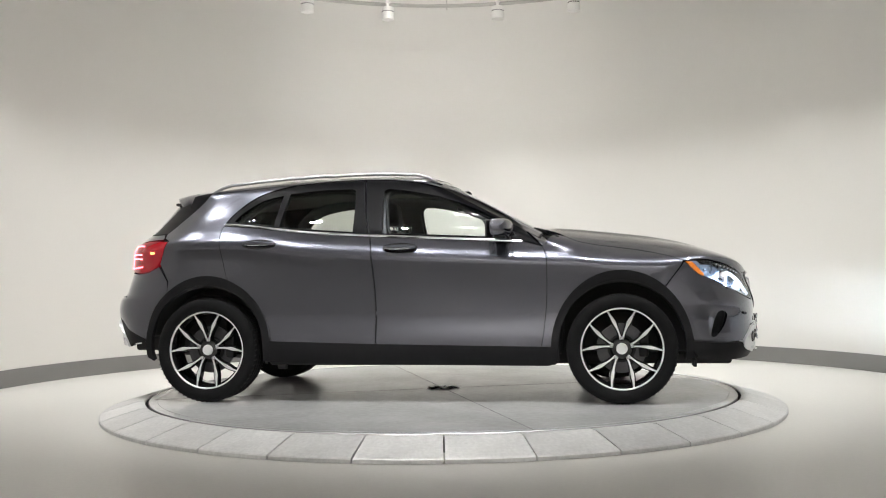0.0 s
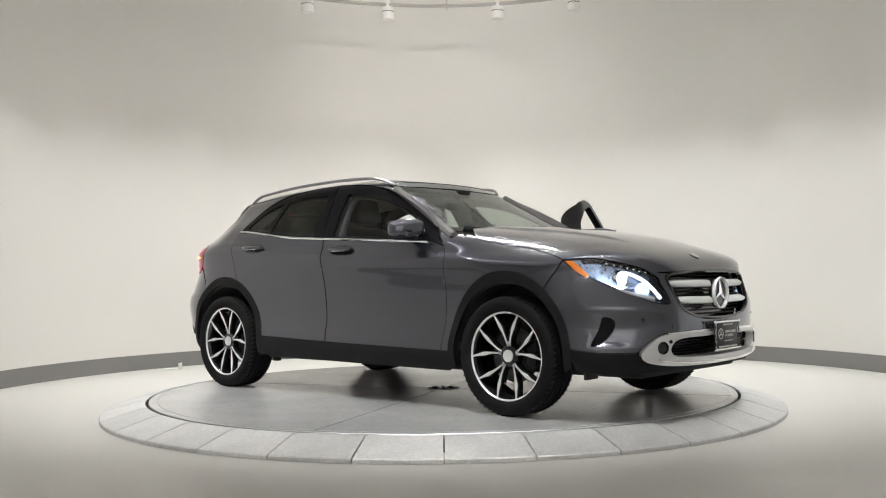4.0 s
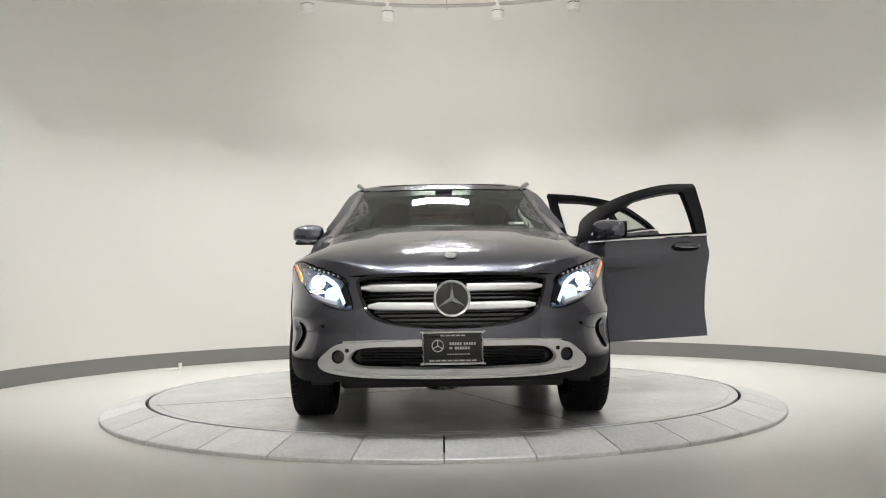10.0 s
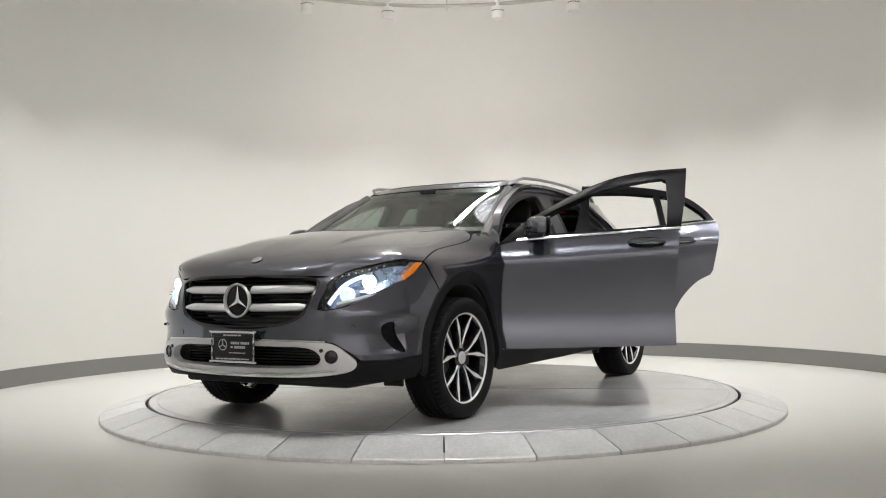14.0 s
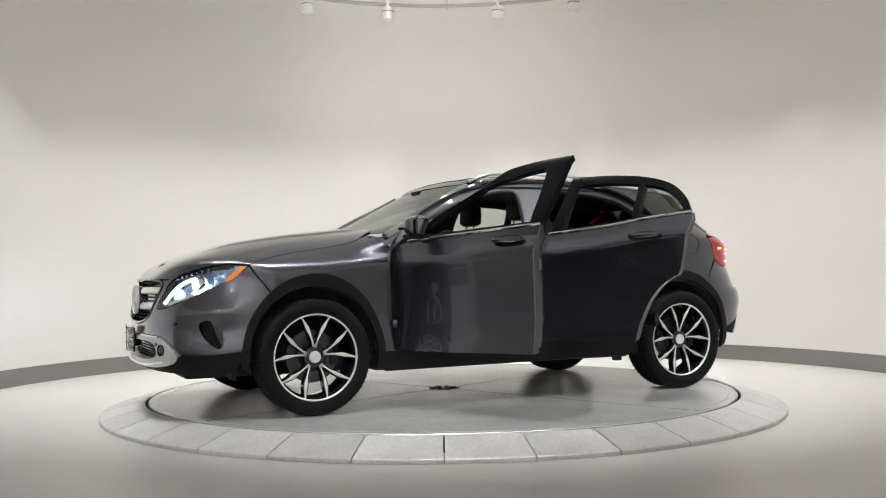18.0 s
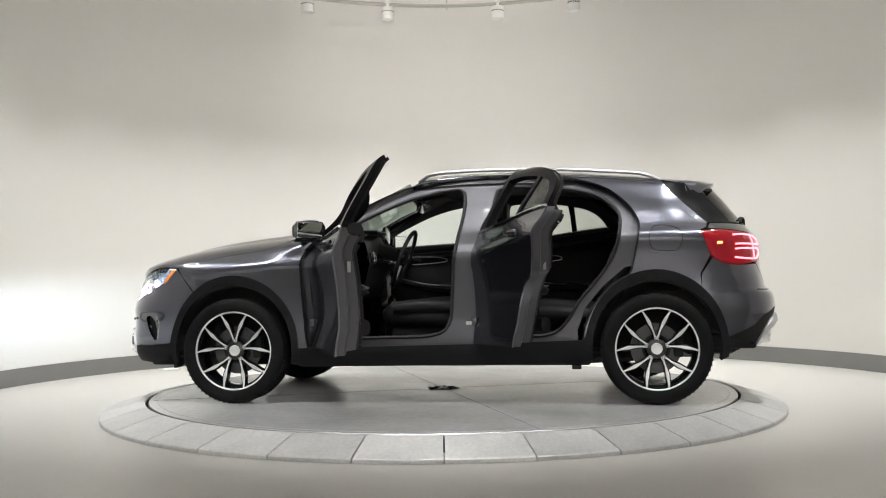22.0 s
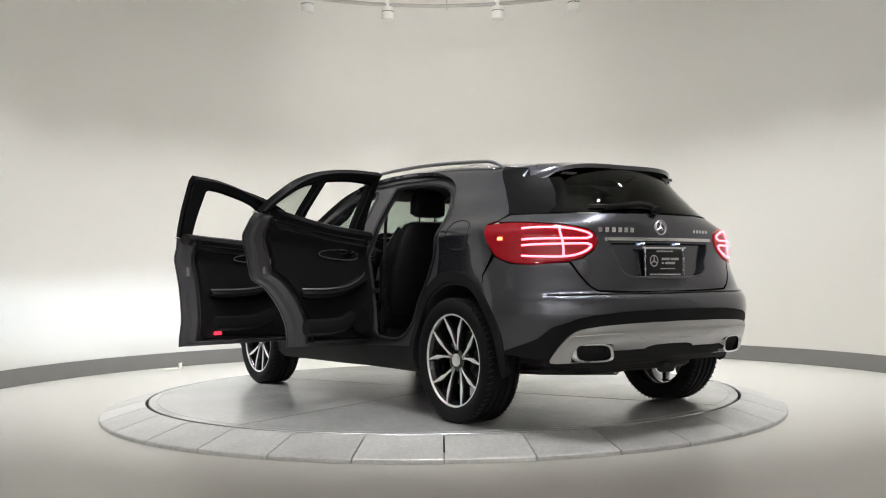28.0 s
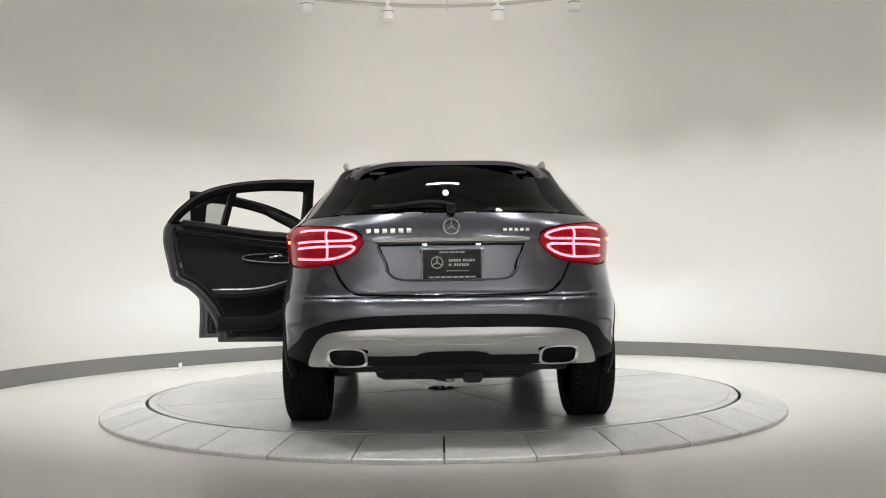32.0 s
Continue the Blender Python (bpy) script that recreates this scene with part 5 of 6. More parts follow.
def headlamp(sg):
    lamp = [(sg * a, b) for a, b in LAMP]
    ob = panel("headlamp", inset(densify(lamp, 0.03), 0.004), wrap_map(True, -0.055), LAMP_BOWL, CAR, "lit xenon headlamp with a silver bowl", 1, 0.04, 0.006, gap=0)
    loop = densify(inset(lamp, 0.003), 0.02)
    a, b = on_map(wrap_map(True, 0.0), loop), on_map(wrap_map(True, -0.056), loop)
    n = len(loop)
    raw("lamp_wall", a + b, [(i, (i + 1) % n, n + (i + 1) % n, n + i) for i in range(n)], GLOSS_BLACK, ob)
    panel("lamp_cover", inset(lamp, 0.002), wrap_map(True, 0.001), LENS, ob, "clear lamp cover", 1, 0.04, 0.003, gap=0).visible_shadow = False

    def at(k, v, z, push):
        u = wrap_u(k, v, z)
        q = wrap_map(True, push)(np.array([sg * u]), np.array([z]))[0]
        return Vector(q)
    # daylight hook along the upper and inner edge
    edge = inset(LAMP, 0.034)
    band = [(sg * a, b) for a, b in LAMP[3:28] + edge[3:28][::-1]]
    panel("lamp_mask", band, wrap_map(True, -0.010), GLOSS_BLACK, ob, "gloss black lamp mask", 1, 0.03, 0.004, gap=0.001)
    path = smooth_line([at("f", 0.70, 0.815, -0.016), at("f", 0.65, 0.797, -0.016), at("f", 0.60, 0.762, -0.016), at("f", 0.568, 0.712, -0.016), at("f", 0.545, 0.664, -0.016)], 5)
    part("daylight_strip", tube(path, 0.011, 6), DRL, ob, "white daylight strip")
    for k in range(7):
        q = at("f", 0.745 - 0.027 * k, 0.858 - 0.0085 * k, -0.006)
        part("bead", lathe([(0, 0.006), (0.006, 0.003), (0.006, -0.004), (0, -0.006)], 10, "x", q), CHROME, ob)
    # projector
    c = at("f", 0.695, 0.778, -0.034)
    fwd = Vector((0.96, sg * 0.27, -0.06))
    m = Matrix.Translation(c) @ fwd.to_track_quat("Z", "Y").to_matrix().to_4x4()
    bm = lathe([(0.036, 0.02), (0.044, 0.022), (0.046, 0.0), (0.044, -0.02), (0.036, -0.02)], 32, close=True)
    bmesh.ops.transform(bm, matrix=m, verts=bm.verts)
    part("projector_ring", bm, CHROME, ob)
    bm = lathe([(0.0, 0.024), (0.018, 0.021), (0.032, 0.012), (0.036, 0.002), (0.0, 0.0)], 32)
    bmesh.ops.transform(bm, matrix=m, verts=bm.verts)
    part("projector_lens", bm, HEADLIGHT, ob, "glowing projector lens")
    # low beam: a thin lit slot under a visor that keeps the light below the horizon
    flat = Matrix.Translation(c + Vector((0.026, sg * 0.008, -0.045))) @ Matrix.Rotation(sg * 0.20, 4, "Z") @ Matrix.Rotation(radians(4.0), 4, "Y")
    bm = rounded_box(0.004, 0.060, 0.0055, (-0.010, 0, -0.0037), 0)
    bmesh.ops.transform(bm, matrix=flat, verts=bm.verts)
    part("low_beam", bm, BEAM, ob, "bright low-beam slot")
    bm = rounded_box(0.036, 0.09, 0.004, (0.006, 0, 0.002), 0.001)
    bmesh.ops.transform(bm, matrix=flat, verts=bm.verts)
    part("beam_visor", bm, UNDER, ob)
    bm = rounded_box(0.036, 0.09, 0.003, (0.006, 0, -0.0125), 0.001)
    bmesh.ops.transform(bm, matrix=flat, verts=bm.verts)
    part("beam_shade", bm, UNDER, ob)
    # second bowl, made to glow for the glare of the lit lamp
    c2 = at("f", 0.615, 0.712, -0.04)
    bm = lathe([(0.0, 0.0), (0.02, 0.004), (0.034, 0.018), (0.038, 0.022), (0.04, 0.01), (0.036, -0.012), (0, -0.016)], 28)
    bmesh.ops.transform(bm, matrix=Matrix.Translation(c2) @ fwd.to_track_quat("Z", "Y").to_matrix().to_4x4(), verts=bm.verts)
    part("reflector", bm, LAMP_GLARE, ob)
    # brow and amber lens at the outer tip
    brow = smooth_line([at("f", 0.735, 0.71, -0.028), at("f", 0.66, 0.682, -0.028), at("f", 0.58, 0.66, -0.028)], 6)
    part("brow", tube(brow, 0.016, 6), SILVER, ob)
    am = [(sg * a2, b2) for a2, b2 in wrap_line([("s", 1.748, 0.876), ("s", 1.79, 0.876), ("s", 1.82, 0.845), ("s", 1.865, 0.80), ("s", 1.86, 0.782), ("s", 1.80, 0.82)])]
    panel("amber_lens", am, wrap_map(True, -0.006), AMBER, ob, "amber side lens", 1, 0.03, 0.006, gap=0)


BEAM = material("low_beam_glow", (1, 1, 1), 0.5, 0, 0, emit=(0.72, 0.86, 1.0), power=24000)
LAMP_BOWL = material("silver_lamp_bowl", (0.22, 0.26, 0.33), 0.28, 0.8, 0.2, 30, 120)
# its emission stands in for headlamp glare caught by the bowl
LAMP_GLARE = material("blue_white_glare_bowl", (0.55, 0.65, 0.8), 0.12, 0.9, 0.05, 20, 100, emit=(0.55, 0.75, 1.0), power=1.3)


# ---- tail ----
TAIL_LAMP = (smooth_line(wrap_line([("s", -1.628, 1.066), ("s", -1.74, 1.074), ("f", 0.72, 1.070), ("f", 0.58, 1.054), ("f", 0.485, 1.032)], False), 5)
             + smooth_line(wrap_line([("f", 0.455, 1.010), ("f", 0.448, 0.972), ("f", 0.478, 0.925), ("f", 0.54, 0.886)], False), 4)
             + smooth_line(wrap_line([("f", 0.60, 0.872), ("f", 0.70, 0.864), ("s", -1.88, 0.858), ("s", -1.78, 0.868), ("s", -1.70, 0.905), ("s", -1.652, 0.985)], False), 4))


def skid_map(a, b):
    """The tail's form with a belly that tucks under towards its lower edge."""
    p = wrap_map(False, 0.016)(a, b)
    b, a = np.asarray(b, float), np.abs(np.asarray(a, float))
    belly = 0.022 * ramp01(0.550, 0.505, b) - 0.060 * ramp01(0.495, 0.35, b)
    p[:, 0] -= belly * (1 - ramp01(0.50, 0.72, np.abs(p[:, 1])))
    return p


skid_map.up, skid_map.across, skid_map.shift = False, "a", (0.016, 0)
skid_map.base = wrap_map(False, 0.016)


def rear_end():
    R = wrap_map(False)
    g_half = [(0.0, 1.122)] + wrap_line([("f", 0.55, 1.120), ("s", -1.70, 1.118), ("s", -1.682, 1.096), ("s", -1.68, 1.080), ("s", -1.74, 1.079), ("f", 0.72, 1.074), ("f", 0.58, 1.058), ("f", 0.482, 1.036), ("f", 0.449, 1.012), ("f", 0.441, 0.971), ("f", 0.472, 0.921), ("f", 0.535, 0.882), ("f", 0.598, 0.868), ("f", 0.565, 0.80), ("f", 0.515, 0.738), ("f", 0.475, 0.716), ("f", 0.25, 0.709)], False) + [(0.0, 0.707)]
    hole = mirror_loop([(0.0, 0.968)] + wrap_line([("f", 0.25, 0.968), ("f", 0.372, 0.966), ("f", 0.36, 0.92), ("f", 0.325, 0.83), ("f", 0.29, 0.795), ("f", 0.24, 0.782)], False) + [(0.0, 0.780)])
    gate = panel("tailgate", mirror_loop(g_half), R, PAINT, CAR, step=0.026, thick=0.03, holes=[hole])
    panel("plate_recess", inset(densify(hole, 0.03), -0.004), wrap_map(False, -0.028), PAINT, gate, step=0.05, thick=0.003, gap=0)
    part("recess_edge", tube(on_map(wrap_map(False, -0.002), densify(hole, 0.03)), 0.007, 6, True), PAINT, gate)
    bar = wrap_u("f", 0.392, 0.982, False)
    part("chrome_bar", tube(on_map(wrap_map(False, 0.006), [(u, 0.982) for u in np.linspace(-bar, bar, 24)]), 0.011, 8, flat=1.1), CHROME, gate, "chrome bar over the plate")
    for sg in (1, -1):
        part("plate_light", rounded_box(0.012, 0.022, 0.008, (-2.055, sg * 0.135, 0.962), 0.002), PLATE_LIGHT, gate, "small lit plate lamp")
    plate((-2.072, 0, 0.858), -1, gate)
    emblem((-2.058, 0, 1.048), 0.042, gate, -1)
    # model lettering as plain chrome bars
    for y0, n, w in ((0.415, 6, 0.030), (-0.27, 5, 0.024)):
        for k in range(n):
            y = y0 - k * w * (1.35 if n == 6 else 1.2)
            q = end_map(False, 0.002)(np.array([y]), np.array([1.030]))[0]
            part("letter_bar", rounded_box(0.005, w * 0.85, 0.026 if n == 6 else 0.018, tuple(q), 0.002), CHROME, gate)
    # bumper
    half = [(0.0, 0.701)] + wrap_line([("f", 0.25, 0.703), ("f", 0.475, 0.710), ("f", 0.518, 0.732), ("f", 0.57, 0.797), ("f", 0.604, 0.862), ("f", 0.70, 0.857), ("s", -1.88, 0.851), ("s", -1.78, 0.861), ("s", -1.695, 0.898), ("s", -1.625, 0.80)], False)
    half += [(wrap_u("s", x, z, False), z) for x, z in [(2 * -AX - a, b) for a, b in arch(-AX, 0.432, 0.484, 130, 172, 10)]]
    split = wrap_line([("s", -1.787, 0.415), ("s", -1.95, 0.480), ("f", 0.74, 0.535), ("f", 0.60, 0.585), ("f", 0.40, 0.606)], False) + [(0.0, 0.612)]
    bumper = panel("rear_bumper", mirror_loop(half + split), R, PAINT, CAR, step=0.024, thick=0.02)
    part("bumper_chrome", tube(on_map(wrap_map(False, 0.002), [(u, 0.699) for u in np.linspace(-0.5, 0.5, 20)]), 0.005, 6), GLOSS_BLACK, bumper)
    low = split[::-1] + wrap_line([("s", -1.778, 0.405), ("s", -1.80, 0.395), ("s", -1.95, 0.372), ("f", 0.74, 0.357), ("f", 0.6, 0.355)], False) + [(0.0, 0.36)]
    lowb = panel("lower_bumper", mirror_loop(low), wrap_map(False, 0.0), BLACK_PLASTIC, CAR, "black plastic lower rear bumper", step=0.05, thick=0.03, gap=0.001)
    # silver skid plate with cut-outs for the pipes
    sk = [(0.0, 0.548)] + smooth_line(wrap_line([("f", 0.30, 0.547), ("f", 0.55, 0.535), ("f", 0.65, 0.505), ("f", 0.70, 0.44), ("f", 0.725, 0.365), ("f", 0.70, 0.352)], False), 4) + wrap_line([("f", 0.44, 0.352), ("f", 0.30, 0.365), ("f", 0.21, 0.385), ("f", 0.17, 0.418), ("f", 0.12, 0.428)], False) + [(0.0, 0.430)]
    pipe = smooth_line(wrap_line([("f", 0.425, 0.415), ("f", 0.44, 0.446), ("f", 0.61, 0.444), ("f", 0.625, 0.41), ("f", 0.61, 0.362), ("f", 0.44, 0.362)], False), 4, True)
    skid = panel("skid_plate", mirror_loop(sk), skid_map, SKID, CAR, "satin silver skid plate", 1, 0.02, 0.02, [pipe, [(-a, b) for a, b in pipe]], gap=0)
    ridge = smooth_line(wrap_line([("f", 0.66, 0.488), ("f", 0.45, 0.497), ("f", 0.30, 0.490), ("f", 0.24, 0.468), ("f", 0.12, 0.462)], False), 5)
    ridge = ridge + [(-a, b) for a, b in ridge[::-1]]
    part("skid_ridge", tube(on_map(skid_map, ridge), 0.005, 6), SKID, skid)
    px = float(end_map(False)(np.array([0.525]), np.array([0.40]))[0][0])
    for sg in (1, -1):
        y = 0.525 * sg
        bm = bmesh.new()
        rows = []
        for x, g in ((px + 0.10, 0.92), (px - 0.022, 1.0), (px - 0.028, 0.97), (px - 0.022, 0.84), (px + 0.10, 0.80)):
            row = []
            for k in range(28):
                t = 2 * math.pi * k / 28
                cy, cz = math.copysign(abs(math.cos(t)) ** 0.55, math.cos(t)), math.copysign(abs(math.sin(t)) ** 0.55, math.sin(t))
                row.append(bm.verts.new((x + 0.25 * 0.104 * cy * sg, y + 0.104 * g * cy + 0.008 * cz * sg, 0.402 + 0.048 * (g if g > 0.9 else g - 0.03) * cz)))
            rows.append(row)
        for a, b in zip(rows, rows[1:]):
            for k in range(28):
                bm.faces.new((a[k], a[(k + 1) % 28], b[(k + 1) % 28], b[k]))
        part("exhaust_tip", bm, CHROME, skid, "chrome exhaust surround")
        part("exhaust_bore", rounded_box(0.02, 0.18, 0.078, (px + 0.07, y, 0.402), 0.008), GAP_DARK, skid)
    # rear glass
    zs = np.linspace(1.128, 1.385, 10)
    gl = [(0.975 * float(half_width(np.interp(z, (1.12, 1.17, 1.24, 1.34, 1.39), (-1.80, -1.775, -1.715, -1.615, -1.55)), z, True)) , z) for z in zs]
    out = gl + [(-y, z) for y, z in gl[::-1]]
    panel("rear_window", out, end_map(False, 0.0, True), REAR_GLASS, CAR, "dark rear window", step=0.04, thick=0.005, gap=0.002).visible_shadow = False
    hole = [(max(y - 0.10, 0.05), z) for y, z in [(gl[0][0], 1.15)] + gl[1:-2] + [(gl[-2][0], 1.345)]]
    panel("rear_window_border", out, end_map(False, -0.007, True), GLOSS_BLACK, CAR, "black glass border", step=0.05, thick=0.002, holes=(hole + [(-y, z) for y, z in hole[::-1]],), gap=0.003)
    # roof spoiler
    bm = bmesh.new()
    rows = []
    T = top_map(0, True)
    for k in range(25):
        v = -1 + 2 * k / 24
        y = 0.56 * v
        x0 = -1.60 + 0.02 * v * v
        z0 = float(T(np.array([x0]), np.array([min(abs(y), 0.55)]))[0][2]) + 0.002
        x1 = -1.815 + 0.19 * abs(v) ** 4
        z1 = z0 - 0.022 - 0.05 * abs(v) ** 6
        rows.append([bm.verts.new(q) for q in ((x0, y, z0), ((x0 + x1) / 2, y * 0.985, (z0 + z1) / 2 + 0.006), (x1, y * 0.96, z1), (x1 + 0.004, y * 0.96, z1 - 0.022), (x1 + 0.09, y * 0.95, z1 - 0.042), (x0 - 0.02, y * 0.95, z0 - 0.065))])
    for a, b in zip(rows, rows[1:]):
        for k in range(6):
            bm.faces.new((a[k], a[(k + 1) % 6], b[(k + 1) % 6], b[k]))
    bm.faces.new(rows[0])
    bm.faces.new(rows[-1][::-1])
    sp = part("roof_spoiler", bm, PAINT, CAR, "grey roof spoiler", sharp=50)
    part("spoiler_underside", rounded_box(0.14, 0.84, 0.02, (-1.70, 0, 1.352), 0.006), GLOSS_BLACK, sp)
    part("brake_light", rounded_box(0.012, 0.30, 0.014, (-1.795, 0, 1.365), 0.003), TAIL_RED, sp, "red high brake light")
    # wiper
    E = end_map(False, 0.022, True)
    pts = on_map(E, [(0.0, 1.145), (0.03, 1.165), (0.10, 1.175), (0.20, 1.165), (0.33, 1.15)])
    part("rear_wiper", tube(smooth_line(pts, 5), 0.011, 6, flat=1.6), BLACK_PLASTIC, CAR, "black rear wiper")
    part("wiper_blade", tube(on_map(end_map(False, 0.012, True), [(y, 1.158 + 0.05 * (0.40 - y) * y) for y in np.linspace(-0.02, 0.40, 8)]), 0.007, 5, flat=1.6), SEAL, CAR)
    part("wiper_hub", lathe([(0.02, -0.02), (0.024, 0.01), (0.018, 0.03), (0, 0.034)], 16, "x", tuple(E(np.array([0.0]), np.array([1.142]))[0])), BLACK_PLASTIC, CAR)
    for sg in (1, -1):
        tail_lamp(sg)


def tail_lamp(sg):
    loop = [(sg * a, b) for a, b in TAIL_LAMP]
    ob = panel("tail_lamp", loop, wrap_map(False, 0.006), TAIL_RED, CAR, "red tail lamp with glowing light strips", 1, 0.03, 0.04, gap=0.002)
    P = wrap_map(False, 0.0075)

    def line(pts, n=6):
        return on_map(P, [(sg * a, b) for a, b in smooth_line(wrap_line(pts, False), n)])
    strips = ([("f", 0.775, 1.040), ("f", 0.72, 1.045), ("f", 0.60, 1.040), ("f", 0.51, 1.020), ("f", 0.478, 0.998), ("f", 0.51, 0.985)],
              [("f", 0.785, 0.982), ("f", 0.74, 0.985), ("f", 0.60, 0.985), ("f", 0.50, 0.985)],
              [("f", 0.785, 0.900), ("f", 0.74, 0.895), ("f", 0.62, 0.893), ("f", 0.535, 0.912), ("f", 0.486, 0.945), ("f", 0.51, 0.958)],
              [("f", 0.625, 1.043), ("f", 0.630, 0.985), ("f", 0.628, 0.895)],
              [("f", 0.785, 0.952), ("f", 0.74, 0.956), ("f", 0.60, 0.958), ("f", 0.50, 0.958)])
    for s in strips:
        part("light_strip", tube(line(s), 0.0062, 6), TAIL_GLOW, ob, "glowing red light strip")
    q = wrap_map(False, 0.008)(np.array([sg * wrap_u("s", -1.735, 1.0, False)]), np.array([0.99]))[0]
    part("side_marker", rounded_box(0.035, 0.012, 0.016, tuple(q), 0.004), AMBER_GLOW, ob, "small lit side marker")


AMBER_GLOW = material("marker_glow", (1, 0.3, 0.1), 0.3, 0, 0, emit=(1.0, 0.22, 0.08), power=4)

front_end()
rear_end()
# fuel flap and its ring on the flank
flap = smooth_line([(-1.44, 1.10), (-1.50, 1.075), (-1.515, 1.02), (-1.49, 0.955), (-1.43, 0.945), (-1.34, 0.955), (-1.315, 1.02), (-1.335, 1.09), (-1.39, 1.105)], 4, True)
part("fuel_flap", tube(on_map(side_map(0.0005), flap), 0.0022, 5, True), GAP_DARK, CAR)


def door_mirror(s, parent):
    bm = bmesh.new()
    bmesh.ops.create_uvsphere(bm, u_segments=28, v_segments=18, radius=1)
    for v in bm.verts:
        x, y, z = v.co
        f = lambda a, p: math.copysign(abs(a) ** p, a)
        v.co = Vector((0.075 * f(x, 0.7), 0.108 * f(y, 0.6), 0.066 * f(z, 0.6)))
        if v.co.x < 0:
            v.co.x *= 0.45
        v.co.z *= 1 - 0.18 * max(v.co.y, 0) / 0.108
        v.co.x -= 0.03 * (v.co.y / 0.108)
    bmesh.ops.transform(bm, matrix=Matrix.Diagonal((1, s, 1, 1)), verts=bm.verts)
    at = Vector((0.60, s * 0.922, 1.102))
    bmesh.ops.translate(bm, vec=at, verts=bm.verts)
    ob = part("door_mirror", bm, PAINT, parent, "grey door mirror housing", sharp=60)
    part("mirror_rim", rounded_box(0.012, 0.190, 0.108, at + Vector((-0.036, 0, 0)), 0.006, 2, Matrix.Rotation(s * 0.38, 4, "Z")), GLOSS_BLACK, parent)
    part("mirror_glass", rounded_box(0.004, 0.176, 0.096, at + Vector((-0.0435, 0, 0)), 0.002, 1, Matrix.Rotation(s * 0.38, 4, "Z")), MIRROR, parent, "mirror glass")
    part("mirror_foot", rounded_box(0.08, 0.10, 0.03, (0.63, s * 0.86, 1.045), 0.012, 2), BLACK_PLASTIC, parent)
    part("turn_signal", rounded_box(0.012, 0.13, 0.016, at + Vector((0.066, s * 0.02, -0.012)), 0.005, 2, Matrix.Rotation(-s * 0.25, 4, "Z")), GLOSS_BLACK, parent)
    part("mirror_bottom", rounded_box(0.075, 0.17, 0.02, at + Vector((0.012, 0, -0.058)), 0.008, 2), BLACK_PLASTIC, parent)


for ob in [o for o in CAR.children if o.name.startswith("front_door")]:
    door_mirror(1 if ob.matrix_basis != Matrix.Identity(4) else -1, ob)


# ---- wheels ----
def wheel(cx, s):
    """Tyre, ten-blade alloy rim, brake; built about the hub, y outwards."""
    w = new("wheel")
    w.parent = CAR
    w["label"] = "black and silver ten-spoke alloy wheel with a black tyre"
    w.matrix_basis = Matrix.Translation((cx, s * 0.785, WHEEL_Z)) @ (Matrix.Rotation(math.pi, 4, "Z") if s < 0 else Matrix.Identity(4))
    return w


